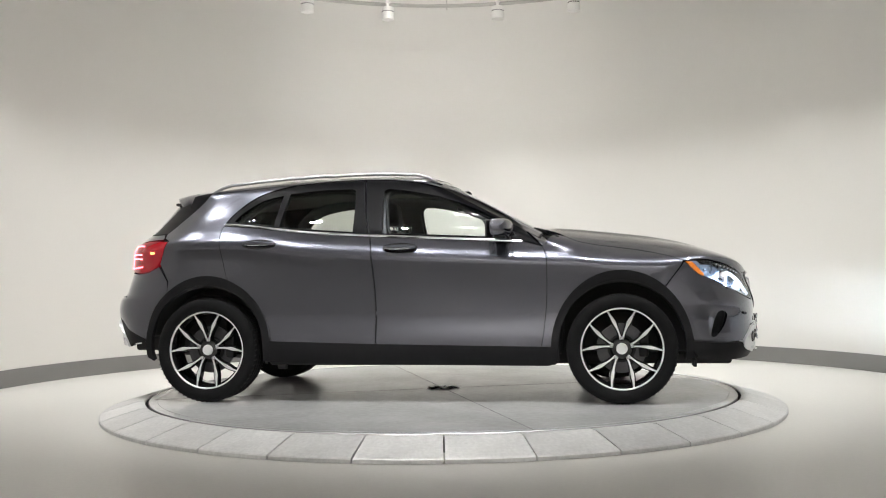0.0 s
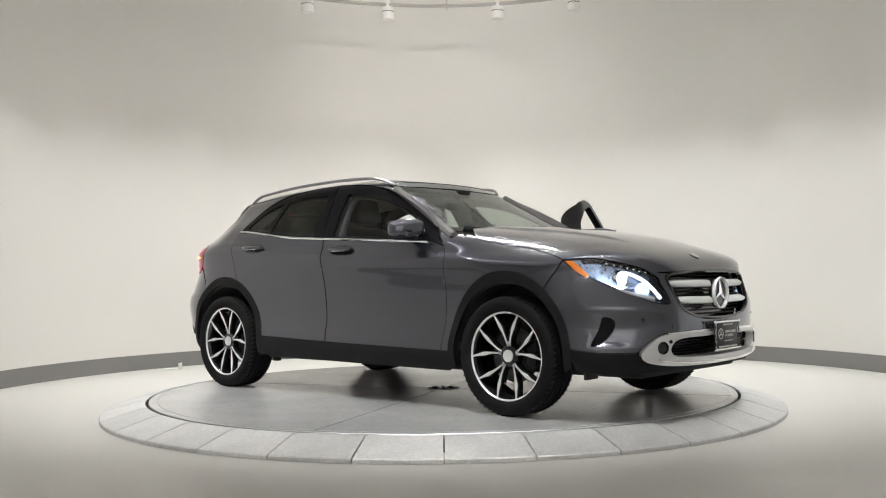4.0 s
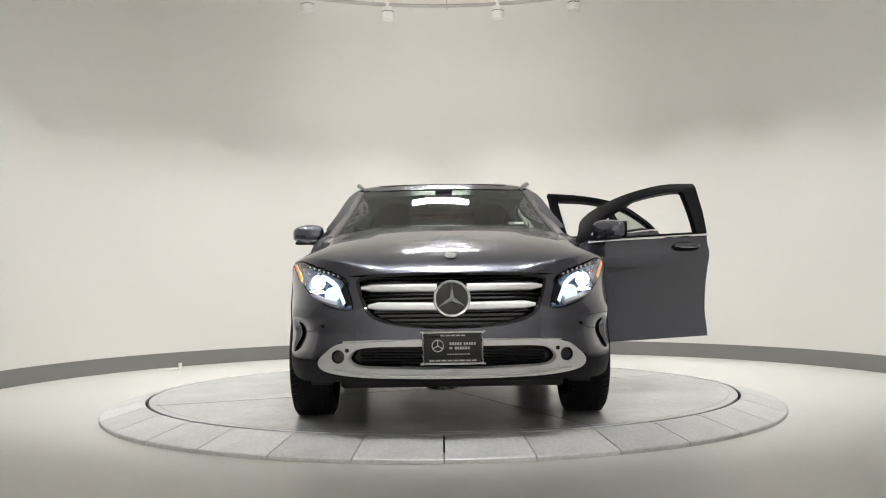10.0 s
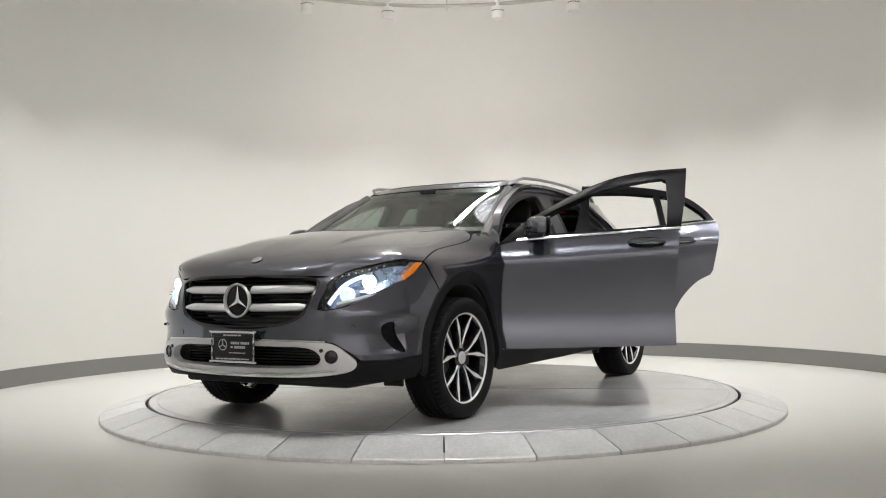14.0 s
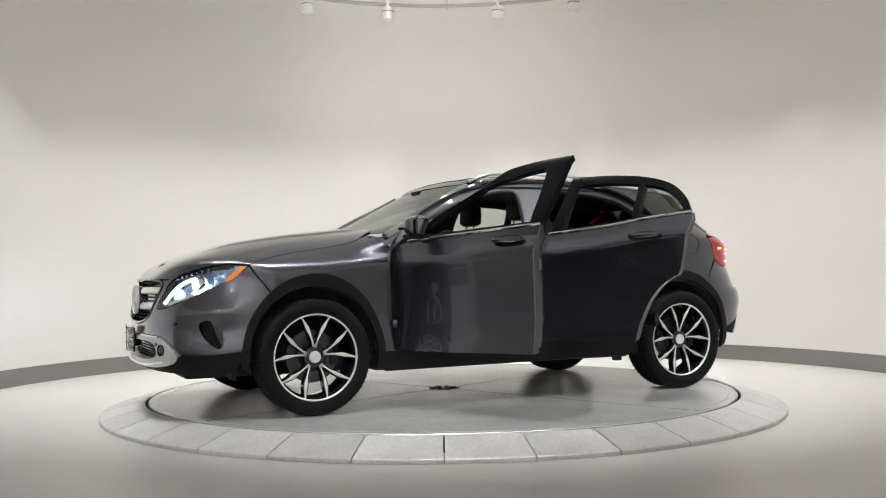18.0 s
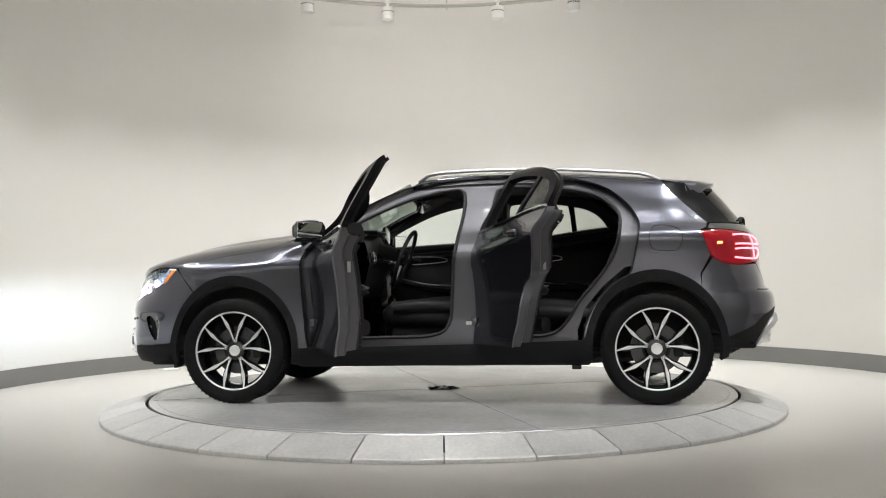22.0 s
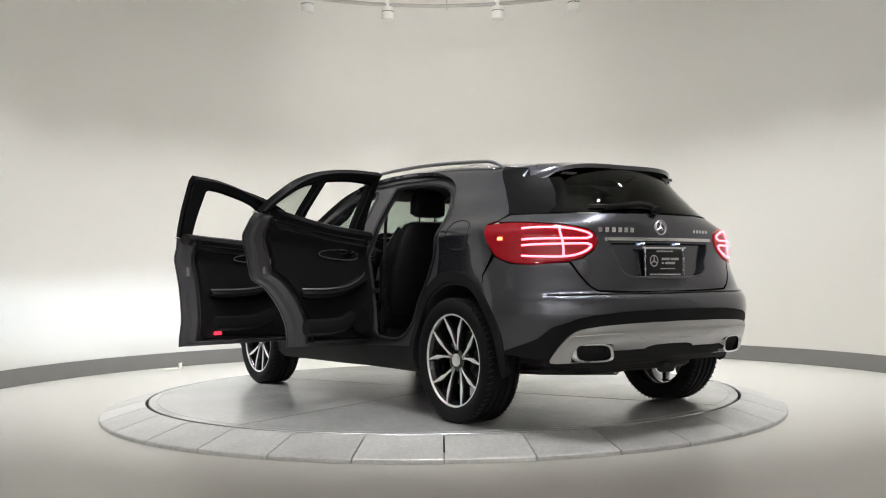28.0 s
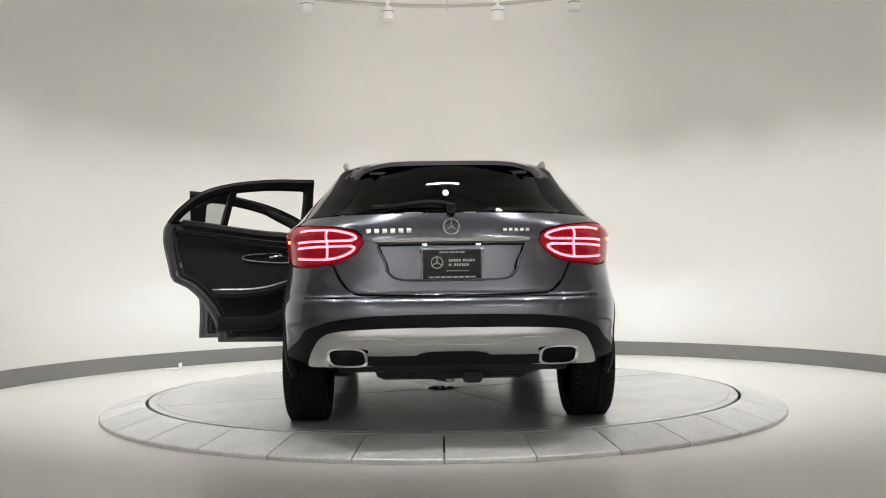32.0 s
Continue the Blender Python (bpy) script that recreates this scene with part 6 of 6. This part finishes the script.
def wheel_meshes(w):
    R = TYRE_R
    prof = [(0.250, 0.098), (0.262, 0.108), (0.285, 0.116), (0.305, 0.1175), (0.322, 0.113), (0.334, 0.102), (0.339, 0.088)]
    for g in (0.062, 0.022, -0.022, -0.062):
        prof += [(R, g + 0.007), (R - 0.008, g + 0.005), (R - 0.008, g - 0.005), (R, g - 0.007)]
    prof += [(0.339, -0.088), (0.334, -0.102), (0.322, -0.113), (0.285, -0.116), (0.250, -0.098), (0.245, -0.09), (0.245, 0.09)]
    part("tyre", lathe(prof, 72, "y", close=True), RUBBER, w, "black road tyre", sharp=30)
    bm = bmesh.new()
    for k in range(64):        # tread blocks' side cuts
        a = 2 * math.pi * k / 64
        for sg in (1, -1):
            bm = rounded_box(0.010, 0.028, 0.004, ((R - 0.0045) * math.cos(a), sg * 0.088, (R - 0.0045) * math.sin(a)), 0, 1, Matrix.Rotation(-a, 4, "Y") @ Matrix.Rotation(0.3 * sg, 4, "X"), bm)
    part("tread", bm, GAP_DARK, w)["kind"] = "stuff"
    part("rim", lathe([(0.247, 0.096), (0.252, 0.101), (0.2575, 0.100), (0.259, 0.094), (0.250, 0.088), (0.240, 0.07), (0.236, 0.0), (0.242, -0.08), (0.25, -0.09), (0.244, -0.098), (0.232, -0.08), (0.228, 0.0), (0.232, 0.07)], 72, "y", close=True), ALLOY_BLACK, w, "gloss black rim barrel")
    part("rim_lip", lathe([(0.2455, 0.094), (0.2455, 0.0985), (0.250, 0.1035), (0.2585, 0.1020), (0.2605, 0.095), (0.253, 0.092)], 72, "y", close=True), MACHINED, w, "bright machined rim edge")
    for k in range(10):
        bolt = radians(90 + 72 * (k // 2))
        d = 1 if k % 2 else -1
        ctr, wid = [], []
        for t in np.linspace(0, 1, 13):
            r = 0.058 + (0.246 - 0.058) * t
            ang = bolt + d * radians(5.0 + 15.2 * t ** 0.75) * (1 if t > 0 else 0.9)
            ctr.append((r * math.cos(ang), r * math.sin(ang)))
            wid.append(np.interp(t, (0, 0.12, 0.35, 0.62, 0.82, 1.0), (0.008, 0.0046, 0.0052, 0.0115, 0.0064, 0.0042)))
        ctr = np.array(ctr)
        tang = np.gradient(ctr, axis=0)
        tang /= np.linalg.norm(tang, axis=1, keepdims=True)
        nrm = np.stack([-tang[:, 1], tang[:, 0]], 1)

        def y_at(r):
            return np.interp(r, (0.05, 0.10, 0.2, 0.25), (0.070, 0.078, 0.092, 0.097))
        for nm, grow, y0, y1, mat in (("spoke", 0.006, -0.002, -0.045, ALLOY_BLACK), ("spoke_face", 0.0, 0.0015, -0.004, MACHINED)):
            bm = bmesh.new()
            rows = []
            for c, n, h in zip(ctr, nrm, wid):
                y = float(y_at(np.linalg.norm(c)))
                g = h + grow
                row = []
                for sgn, yy, kk in ((1, y0 - 0.003, 1.0), (1, y0, 0.8), (-1, y0, 0.8), (-1, y0 - 0.003, 1.0), (-1, y1, 1.15), (1, y1, 1.15)):
                    q = c + sgn * n * g * kk
                    row.append(bm.verts.new((q[0], y + yy, q[1])))
                rows.append(row)
            for a, b in zip(rows, rows[1:]):
                for i in range(6):
                    bm.faces.new((a[i], a[(i + 1) % 6], b[(i + 1) % 6], b[i]))
            bm.faces.new(rows[0])
            bm.faces.new(rows[-1][::-1])
            part(nm, bm, mat, w, sharp=40)
    for k in range(5):
        a0 = radians(90 + 72 * k)
        part("bolt", lathe([(0.012, 0.055), (0.012, 0.077), (0.008, 0.080), (0.007, 0.070), (0, 0.070)], 12, "y", (0.066 * math.cos(a0), 0, 0.066 * math.sin(a0))), BRAKE, w)
        bm = bmesh.new()
        pts = [(0.05, -0.30), (0.10, -0.17), (0.115, 0.0), (0.10, 0.17), (0.05, 0.30)]
        top = [bm.verts.new((r * math.cos(a0 + t), 0.066, r * math.sin(a0 + t))) for r, t in pts]
        low = [bm.verts.new((r * math.cos(a0 + t), 0.03, r * math.sin(a0 + t))) for r, t in pts]
        bm.faces.new(top)
        bm.faces.new(low[::-1])
        for i in range(5):
            bm.faces.new((top[i], top[(i + 1) % 5], low[(i + 1) % 5], low[i]))
        part("spoke_web", bm, ALLOY_BLACK, w)
    part("hub", lathe([(0, 0.02), (0.075, 0.02), (0.062, 0.066), (0.040, 0.074), (0, 0.074)], 40, "y"), ALLOY_BLACK, w)
    part("hub_cap", lathe([(0, 0.081), (0.026, 0.081), (0.029, 0.0835), (0.034, 0.082), (0.036, 0.070), (0, 0.070)], 36, "y"), MACHINED, w, "silver hub cap")
    part("brake_disc", lathe([(0.155, 0.015), (0.155, -0.01), (0.085, -0.01), (0.085, 0.015)], 48, "y", close=True), DARK_STEEL, w, "dark steel brake disc")
    part("brake_hat", lathe([(0.087, -0.01), (0.087, 0.03), (0.0, 0.03)], 32, "y"), UNDER, w)
    part("caliper", rounded_box(0.06, 0.07, 0.15, (-0.135, 0.0, 0.02), 0.015, 2), UNDER, w, "dark brake caliper")


first_wheel = wheel(AX, 1)
wheel_meshes(first_wheel)
for cx, s in ((AX, -1), (-AX, 1), (-AX, -1)):
    o = wheel(cx, s)
    for ch in first_wheel.children:
        c = ch.copy()
        scene.collection.objects.link(c)
        c.parent = o


# ---- underside and cabin ----
def slab(name, x0, x1, y0, y1, z0, z1, mat, label="", bevel=0.02, parent=None):
    return part(name, rounded_box(abs(x1 - x0), abs(y1 - y0), abs(z1 - z0), ((x0 + x1) / 2, (y0 + y1) / 2, (z0 + z1) / 2), bevel), mat, parent or CAR, label)


def wheel_house(cx, s):
    """Dark liner round a wheel."""
    bm = bmesh.new()
    rows = []
    for k in range(25):
        a = radians((14 if cx > 0 else -12) + 178 * k / 24)
        r = 0.405
        x, z = cx + r * math.cos(a), WHEEL_Z + r * 1.02 * math.sin(a)
        rows.append([bm.verts.new((x, s * 0.60, z)), bm.verts.new((x, s * 0.865, z)), bm.verts.new((x + 0.02 * math.cos(a), s * 0.87, z + 0.03 * math.sin(a)))])
    for a, b in zip(rows, rows[1:]):
        for k in range(2):
            bm.faces.new((a[k], a[k + 1], b[k + 1], b[k]))
    mid = bm.verts.new((cx, s * 0.60, WHEEL_Z))
    for a, b in zip(rows, rows[1:]):
        bm.faces.new((a[0], b[0], mid))
    part("wheel_liner", bm, UNDER, CAR)


def underside():
    slab("floor_pan", 0.95, -0.95, -0.80, 0.80, 0.235, 0.30, UNDER)
    slab("front_tray", 2.05, 0.9, -0.58, 0.58, 0.225, 0.30, UNDER)
    slab("rear_pan", -0.9, -2.0, -0.58, 0.58, 0.32, 0.42, UNDER)
    slab("rear_muffler", -1.55, -1.92, -0.40, 0.40, 0.27, 0.38, UNDER, "dark steel muffler", 0.05)
    slab("engine_bay", 2.02, 0.98, -0.62, 0.62, 0.30, 0.80, UNDER, bevel=0.05)
    slab("boot_box", -1.30, -2.0, -0.64, 0.64, 0.42, 0.70, UNDER, bevel=0.03)
    slab("front_axle_beam", AX + 0.06, AX - 0.06, -0.7, 0.7, 0.28, 0.36, UNDER)
    slab("rear_axle_beam", -AX + 0.06, -AX - 0.06, -0.7, 0.7, 0.28, 0.36, UNDER)
    part("exhaust_pipe", tube(smooth_line([(0.8, 0.05, 0.21), (0.0, 0.08, 0.2), (-1.0, 0.1, 0.22), (-1.7, 0.0, 0.26)], 6), 0.03, 8), BRAKE, CAR)
    part("tow_hook_cover", rounded_box(0.06, 0.10, 0.06, (-1.98, -0.10, 0.29), 0.02), UNDER, CAR)
    for s in (1, -1):
        wheel_house(AX, s)
        wheel_house(-AX, s)
        part("wheel_deflector", rounded_box(0.02, 0.12, 0.05, (1.80, s * 0.70, 0.246), 0.004), SEAL, CAR)
        part("jack_point", rounded_box(0.06, 0.04, 0.03, (-0.86, s * 0.78, 0.225), 0.006), SEAL, CAR)


def cushion(name, sections, mat, parent, label=""):
    """A padded form lofted through (centre, half-width, half-height, tilt) sections."""
    bm = bmesh.new()
    rows = []
    n = 20
    for c, hw, hh, d in sections:
        d = Vector(d).normalized()
        side = Vector((0, 1, 0))
        up = d.cross(side)
        row = []
        for k in range(n):
            t = 2 * math.pi * k / n
            a = math.copysign(abs(math.cos(t)) ** 0.55, math.cos(t)) * hw
            b = math.copysign(abs(math.sin(t)) ** 0.55, math.sin(t)) * hh
            row.append(bm.verts.new(Vector(c) + side * a + up * b))
        rows.append(row)
    for a, b in zip(rows, rows[1:]):
        for k in range(n):
            bm.faces.new((a[k], a[(k + 1) % n], b[(k + 1) % n], b[k]))
    bm.faces.new(rows[0][::-1])
    bm.faces.new(rows[-1])
    return part(name, bm, mat, parent, label, sharp=60)


def front_seat(y):
    seat = new("front_seat")
    seat.parent = CAR
    seat["label"] = "black leather front seat with a headrest"
    x = -0.02
    cushion("seat_cushion", [((x + 0.44, y, 0.555), 0.20, 0.04, (1, 0, 0)), ((x + 0.40, y, 0.56), 0.24, 0.075, (1, 0, 0.05)), ((x + 0.15, y, 0.545), 0.26, 0.085, (1, 0, 0.1)), ((x - 0.08, y, 0.52), 0.25, 0.08, (1, 0, 0.1)), ((x - 0.12, y, 0.52), 0.20, 0.05, (1, 0, 0.1))], LEATHER, seat)
    for sg in (1, -1):
        part("bolster", tube(smooth_line([(x + 0.36, y + sg * 0.225, 0.60), (x + 0.15, y + sg * 0.235, 0.615), (x - 0.05, y + sg * 0.225, 0.60)], 5), 0.045, 10), LEATHER, seat)
        part("back_bolster", tube(smooth_line([(x - 0.09, y + sg * 0.215, 0.66), (x - 0.14, y + sg * 0.235, 0.82), (x - 0.22, y + sg * 0.225, 1.0), (x - 0.28, y + sg * 0.18, 1.12)], 5), [0.04] * 6 + [0.05] * 5 + [0.04] * 5, 10), LEATHER, seat)
    cushion("backrest", [((x - 0.12, y, 0.56), 0.20, 0.06, (-0.25, 0, 1)), ((x - 0.14, y, 0.64), 0.24, 0.075, (-0.25, 0, 1)), ((x - 0.20, y, 0.85), 0.25, 0.075, (-0.28, 0, 1)), ((x - 0.27, y, 1.06), 0.22, 0.065, (-0.3, 0, 1)), ((x - 0.30, y, 1.15), 0.17, 0.045, (-0.3, 0, 1)), ((x - 0.31, y, 1.17), 0.12, 0.02, (-0.3, 0, 1))], LEATHER, seat)
    cushion("headrest", [((x - 0.30, y, 1.205), 0.09, 0.03, (-0.15, 0, 1)), ((x - 0.305, y, 1.225), 0.125, 0.05, (-0.15, 0, 1)), ((x - 0.31, y, 1.30), 0.125, 0.05, (-0.15, 0, 1)), ((x - 0.315, y, 1.36), 0.11, 0.045, (-0.15, 0, 1)), ((x - 0.32, y, 1.38), 0.08, 0.02, (-0.15, 0, 1))], LEATHER, seat)
    for sg in (1, -1):
        part("headrest_post", tube([(x - 0.30, y + sg * 0.06, 1.13), (x - 0.305, y + sg * 0.06, 1.23)], 0.007, 8), CHROME, seat)
    part("seat_base", rounded_box(0.48, 0.42, 0.16, (x + 0.14, y, 0.40), 0.03), BLACK_PLASTIC, seat)


def rear_seat():
    seat = new("rear_seat")
    seat.parent = CAR
    seat["label"] = "black leather rear bench with headrests"
    cushion("bench_cushion", [((-0.58, 0, 0.55), 0.60, 0.06, (-1, 0, 0)), ((-0.64, 0, 0.56), 0.64, 0.085, (-1, 0, 0)), ((-0.95, 0, 0.54), 0.64, 0.085, (-1, 0, 0)), ((-1.1, 0, 0.53), 0.60, 0.07, (-1, 0, 0))], LEATHER, seat)
    for y0, y1 in ((-0.62, -0.22), (-0.205, 0.205), (0.22, 0.62)):
        y, w = (y0 + y1) / 2, (y1 - y0) / 2
        cushion("bench_back", [((-1.08, y, 0.58), w - 0.02, 0.05, (-0.3, 0, 1)), ((-1.11, y, 0.66), w, 0.07, (-0.3, 0, 1)), ((-1.20, y, 0.95), w, 0.065, (-0.3, 0, 1)), ((-1.25, y, 1.08), w - 0.02, 0.045, (-0.3, 0, 1)), ((-1.255, y, 1.10), w - 0.05, 0.02, (-0.3, 0, 1))], LEATHER, seat)
        h = 0.06 if abs(y) < 0.1 else 0.16
        cushion("headrest", [((-1.27, y, 1.115), 0.08, 0.03, (-0.15, 0, 1)), ((-1.275, y, 1.13), 0.12, 0.04, (-0.15, 0, 1)), ((-1.285, y, 1.115 + h), 0.115, 0.04, (-0.15, 0, 1)), ((-1.29, y, 1.13 + h), 0.08, 0.02, (-0.15, 0, 1))], LEATHER, seat)
    return seat


def cabin():
    slab("cabin_floor", 0.95, -1.25, -0.74, 0.74, 0.30, 0.335, CLOTH, "dark carpet")
    slab("firewall", 0.98, 0.93, -0.78, 0.78, 0.30, 1.06, CLOTH)
    slab("footwell_side", 0.95, 0.70, 0.71, 0.76, 0.34, 0.95, CLOTH)
    slab("footwell_side", 0.95, 0.70, -0.76, -0.71, 0.34, 0.95, CLOTH)
    # roof lining
    bm = bmesh.new()
    rows = []
    T = top_map(-0.045, True)
    for x in np.linspace(0.24, -1.62, 16):
        row = []
        for v in np.linspace(-1, 1, 13):
            w = float(half_width(x, float(ROOF(x)) - 0.075, True)) - 0.035
            q = T(np.array([x]), np.array([v * w]))[0]
            row.append(bm.verts.new(tuple(q)))
        rows.append(row)
    for a, b in zip(rows, rows[1:]):
        for k in range(12):
            bm.faces.new((a[k], a[k + 1], b[k + 1], b[k]))
    part("roof_lining", bm, LINER, CAR, "pale grey roof lining")
    # dashboard
    bm = bmesh.new()
    rows = []
    for y in np.linspace(-0.74, 0.74, 25):
        hump = 0.055 * math.exp(-((y - 0.36) / 0.17) ** 2)
        ctr = 0.02 * math.exp(-(y / 0.25) ** 2)
        rows.append([bm.verts.new(q) for q in ((0.90, y, 1.045), (0.72, y, 1.062 + 0.3 * hump), (0.54, y, 1.052 + hump), (0.50 - 0.5 * hump, y, 1.035 + hump), (0.485 - ctr, y, 0.98), (0.47 - ctr, y, 0.90), (0.50 - ctr, y, 0.78), (0.58, y, 0.66), (0.75, y, 0.62))])
    for a, b in zip(rows, rows[1:]):
        for k in range(8):
            bm.faces.new((a[k], a[k + 1], b[k + 1], b[k]))
    dash = part("dashboard", bm, LEATHER, CAR, "black dashboard with round silver vents", sharp=60)
    part("dash_trim", tube([(0.474, y, 0.935) for y in np.linspace(-0.70, 0.70, 10)], 0.022, 8, flat=1.6), GLOSS_BLACK, dash, "gloss black trim")
    for y in (-0.64, 0.64, -0.11, 0.0, 0.11):
        part("air_vent", lathe([(0.034, -0.012), (0.042, 0.0), (0.042, 0.02), (0.034, 0.02)], 24, "x", (0.462, y, 0.935), close=True), CHROME, dash)
        part("vent_core", lathe([(0, -0.004), (0.034, -0.002), (0.034, 0.02), (0, 0.02)], 20, "x", (0.464, y, 0.935)), GLOSS_BLACK, dash)
    part("screen", rounded_box(0.02, 0.19, 0.12, (0.50, 0.0, 1.115), 0.006), GLOSS_BLACK, dash, "dark display screen")
    part("instrument_hood", rounded_box(0.12, 0.34, 0.02, (0.52, 0.36, 1.118), 0.008), LEATHER, dash)
    slab("console", 0.50, -0.35, -0.12, 0.12, 0.33, 0.60, LEATHER, "black centre console", 0.04)
    slab("console_trim", 0.48, 0.05, -0.09, 0.09, 0.60, 0.612, SATIN, "silver console strip", 0.004)
    slab("centre_armrest", -0.02, -0.32, -0.10, 0.10, 0.60, 0.70, LEATHER, "", 0.03)
    slab("centre_stack", 0.60, 0.44, -0.13, 0.13, 0.55, 0.86, GLOSS_BLACK, "black centre stack", 0.02)
    # steering wheel
    sw = new("steering_wheel")
    sw.parent = CAR
    sw["label"] = "black leather steering wheel with silver spokes"
    sw.matrix_basis = Matrix.Translation((0.30, 0.36, 0.945)) @ Matrix.Rotation(radians(-22), 4, "Y")
    part("rim", lathe([(0.185 + 0.016 * math.cos(t), 0.014 * math.sin(t)) for t in np.linspace(0, 2 * math.pi, 12, endpoint=False)], 48, "x", close=True), LEATHER, sw)
    part("hub", rounded_box(0.05, 0.15, 0.11, (0.012, 0, 0), 0.025, 3), LEATHER, sw)
    for a, l in ((0, 0.12), (180, 0.12), (-90, 0.12)):
        t = radians(a)
        part("spoke", rounded_box(0.014, l, 0.032, (0.006, 0.125 * math.cos(t), 0.125 * math.sin(t)), 0.005, 2, Matrix.Rotation(t, 4, "X")), SATIN, sw, "satin silver spoke")
    part("column", tube([(0.02, 0, 0), (0.2, 0, -0.02)], 0.05, 10), BLACK_PLASTIC, sw)
    for sg in (1, -1):
        part("stalk", tube([(0.05, sg * 0.05, 0.02), (0.04, sg * 0.17, 0.04)], 0.008, 6), BLACK_PLASTIC, sw)
    for y in (0.37, -0.37):
        front_seat(y)
    rear_seat()
    # inner mirror, visors, grab handles, pillar linings
    part("rear_view_mirror", rounded_box(0.03, 0.23, 0.07, (0.24, 0, 1.315), 0.012, 2, Matrix.Rotation(radians(-12), 4, "Y")), GLOSS_BLACK, CAR, "black interior mirror")
    part("mirror_stem", tube([(0.26, 0, 1.33), (0.30, 0, 1.39)], 0.012, 6), BLACK_PLASTIC, CAR)
    for s in (1, -1):
        part("sun_visor", rounded_box(0.17, 0.36, 0.018, (0.15, s * 0.31, 1.392), 0.006, 2, Matrix.Rotation(radians(18), 4, "Y")), LINER, CAR, "grey sun visor")
        zs = np.linspace(1.05, 1.40, 8)
        pts = [(float(shield_x(z)) - 0.12, s * (float(half_width(float(shield_x(z)) - 0.14, z, True)) - 0.05), z) for z in zs]
        part("pillar_lining", tube(pts, 0.032, 8), LINER, CAR)
        part("belt_web", tube([(-0.27, s * 0.66, 1.22), (-0.27, s * 0.70, 0.45)], 0.022, 6, flat=0.15), SEAL, CAR, "black seat belt")
        slab("boot_side", -1.30, -1.75, s * 0.54, s * 0.60, 0.7, 1.04, BLACK_PLASTIC, "", 0.02)
        part("sill_plate", rounded_box(0.55, 0.05, 0.006, (0.40, s * 0.775, 0.415), 0.002), SATIN, CAR, "silver sill plate")
        part("striker", rounded_box(0.03, 0.03, 0.05, (-0.20, s * 0.80, 0.86), 0.006), BRAKE, CAR)
        part("data_label", rounded_box(0.05, 0.003, 0.035, (-0.19, s * 0.806, 0.50), 0.001), PAPER, CAR)
    slab("parcel_shelf", -1.32, -1.86, -0.50, 0.50, 1.07, 1.09, CLOTH, "", 0.01)
    part("windscreen_label", rounded_box(0.003, 0.10, 0.035, tuple(end_map(True, -0.012, True)(np.array([0.47]), np.array([1.155]))[0]), 0.001, 1, Matrix.Rotation(radians(-61), 4, "Y")), PAPER, CAR, "white windscreen sticker")
    part("sensor_block", rounded_box(0.05, 0.12, 0.05, tuple(end_map(True, -0.03, True)(np.array([0.0]), np.array([1.40]))[0]), 0.01), BLACK_PLASTIC, CAR)


underside()
cabin()

# ---- what moves: the disc turns and carries the car ----
TURN = ((0.0, -8.74), (1.0, -17.11), (3.0, -33.76), (6.0, -57.44), (8.0, -73.34), (10.0, -89.2), (11.0, -97.1), (13.0, -113.0), (14.0, -121.1), (17.0, -146.05),
        (19.0, -162.64), (21.0, -179.16), (23.0, -195.96), (25.5, -216.0), (28.0, -236.17), (30.0, -252.1), (32.0, -268.08))
CAR_X, CAR_Y = -0.0967, 0.0203


def motions():
    spin = [(t, Matrix.Rotation(radians(a), 4, "Z")) for t, a in TURN]
    walk(DISC, spin)
    walk(CAR, [(t, m @ Matrix.Translation((CAR_X, CAR_Y, 0))) for t, m in spin])


motions()
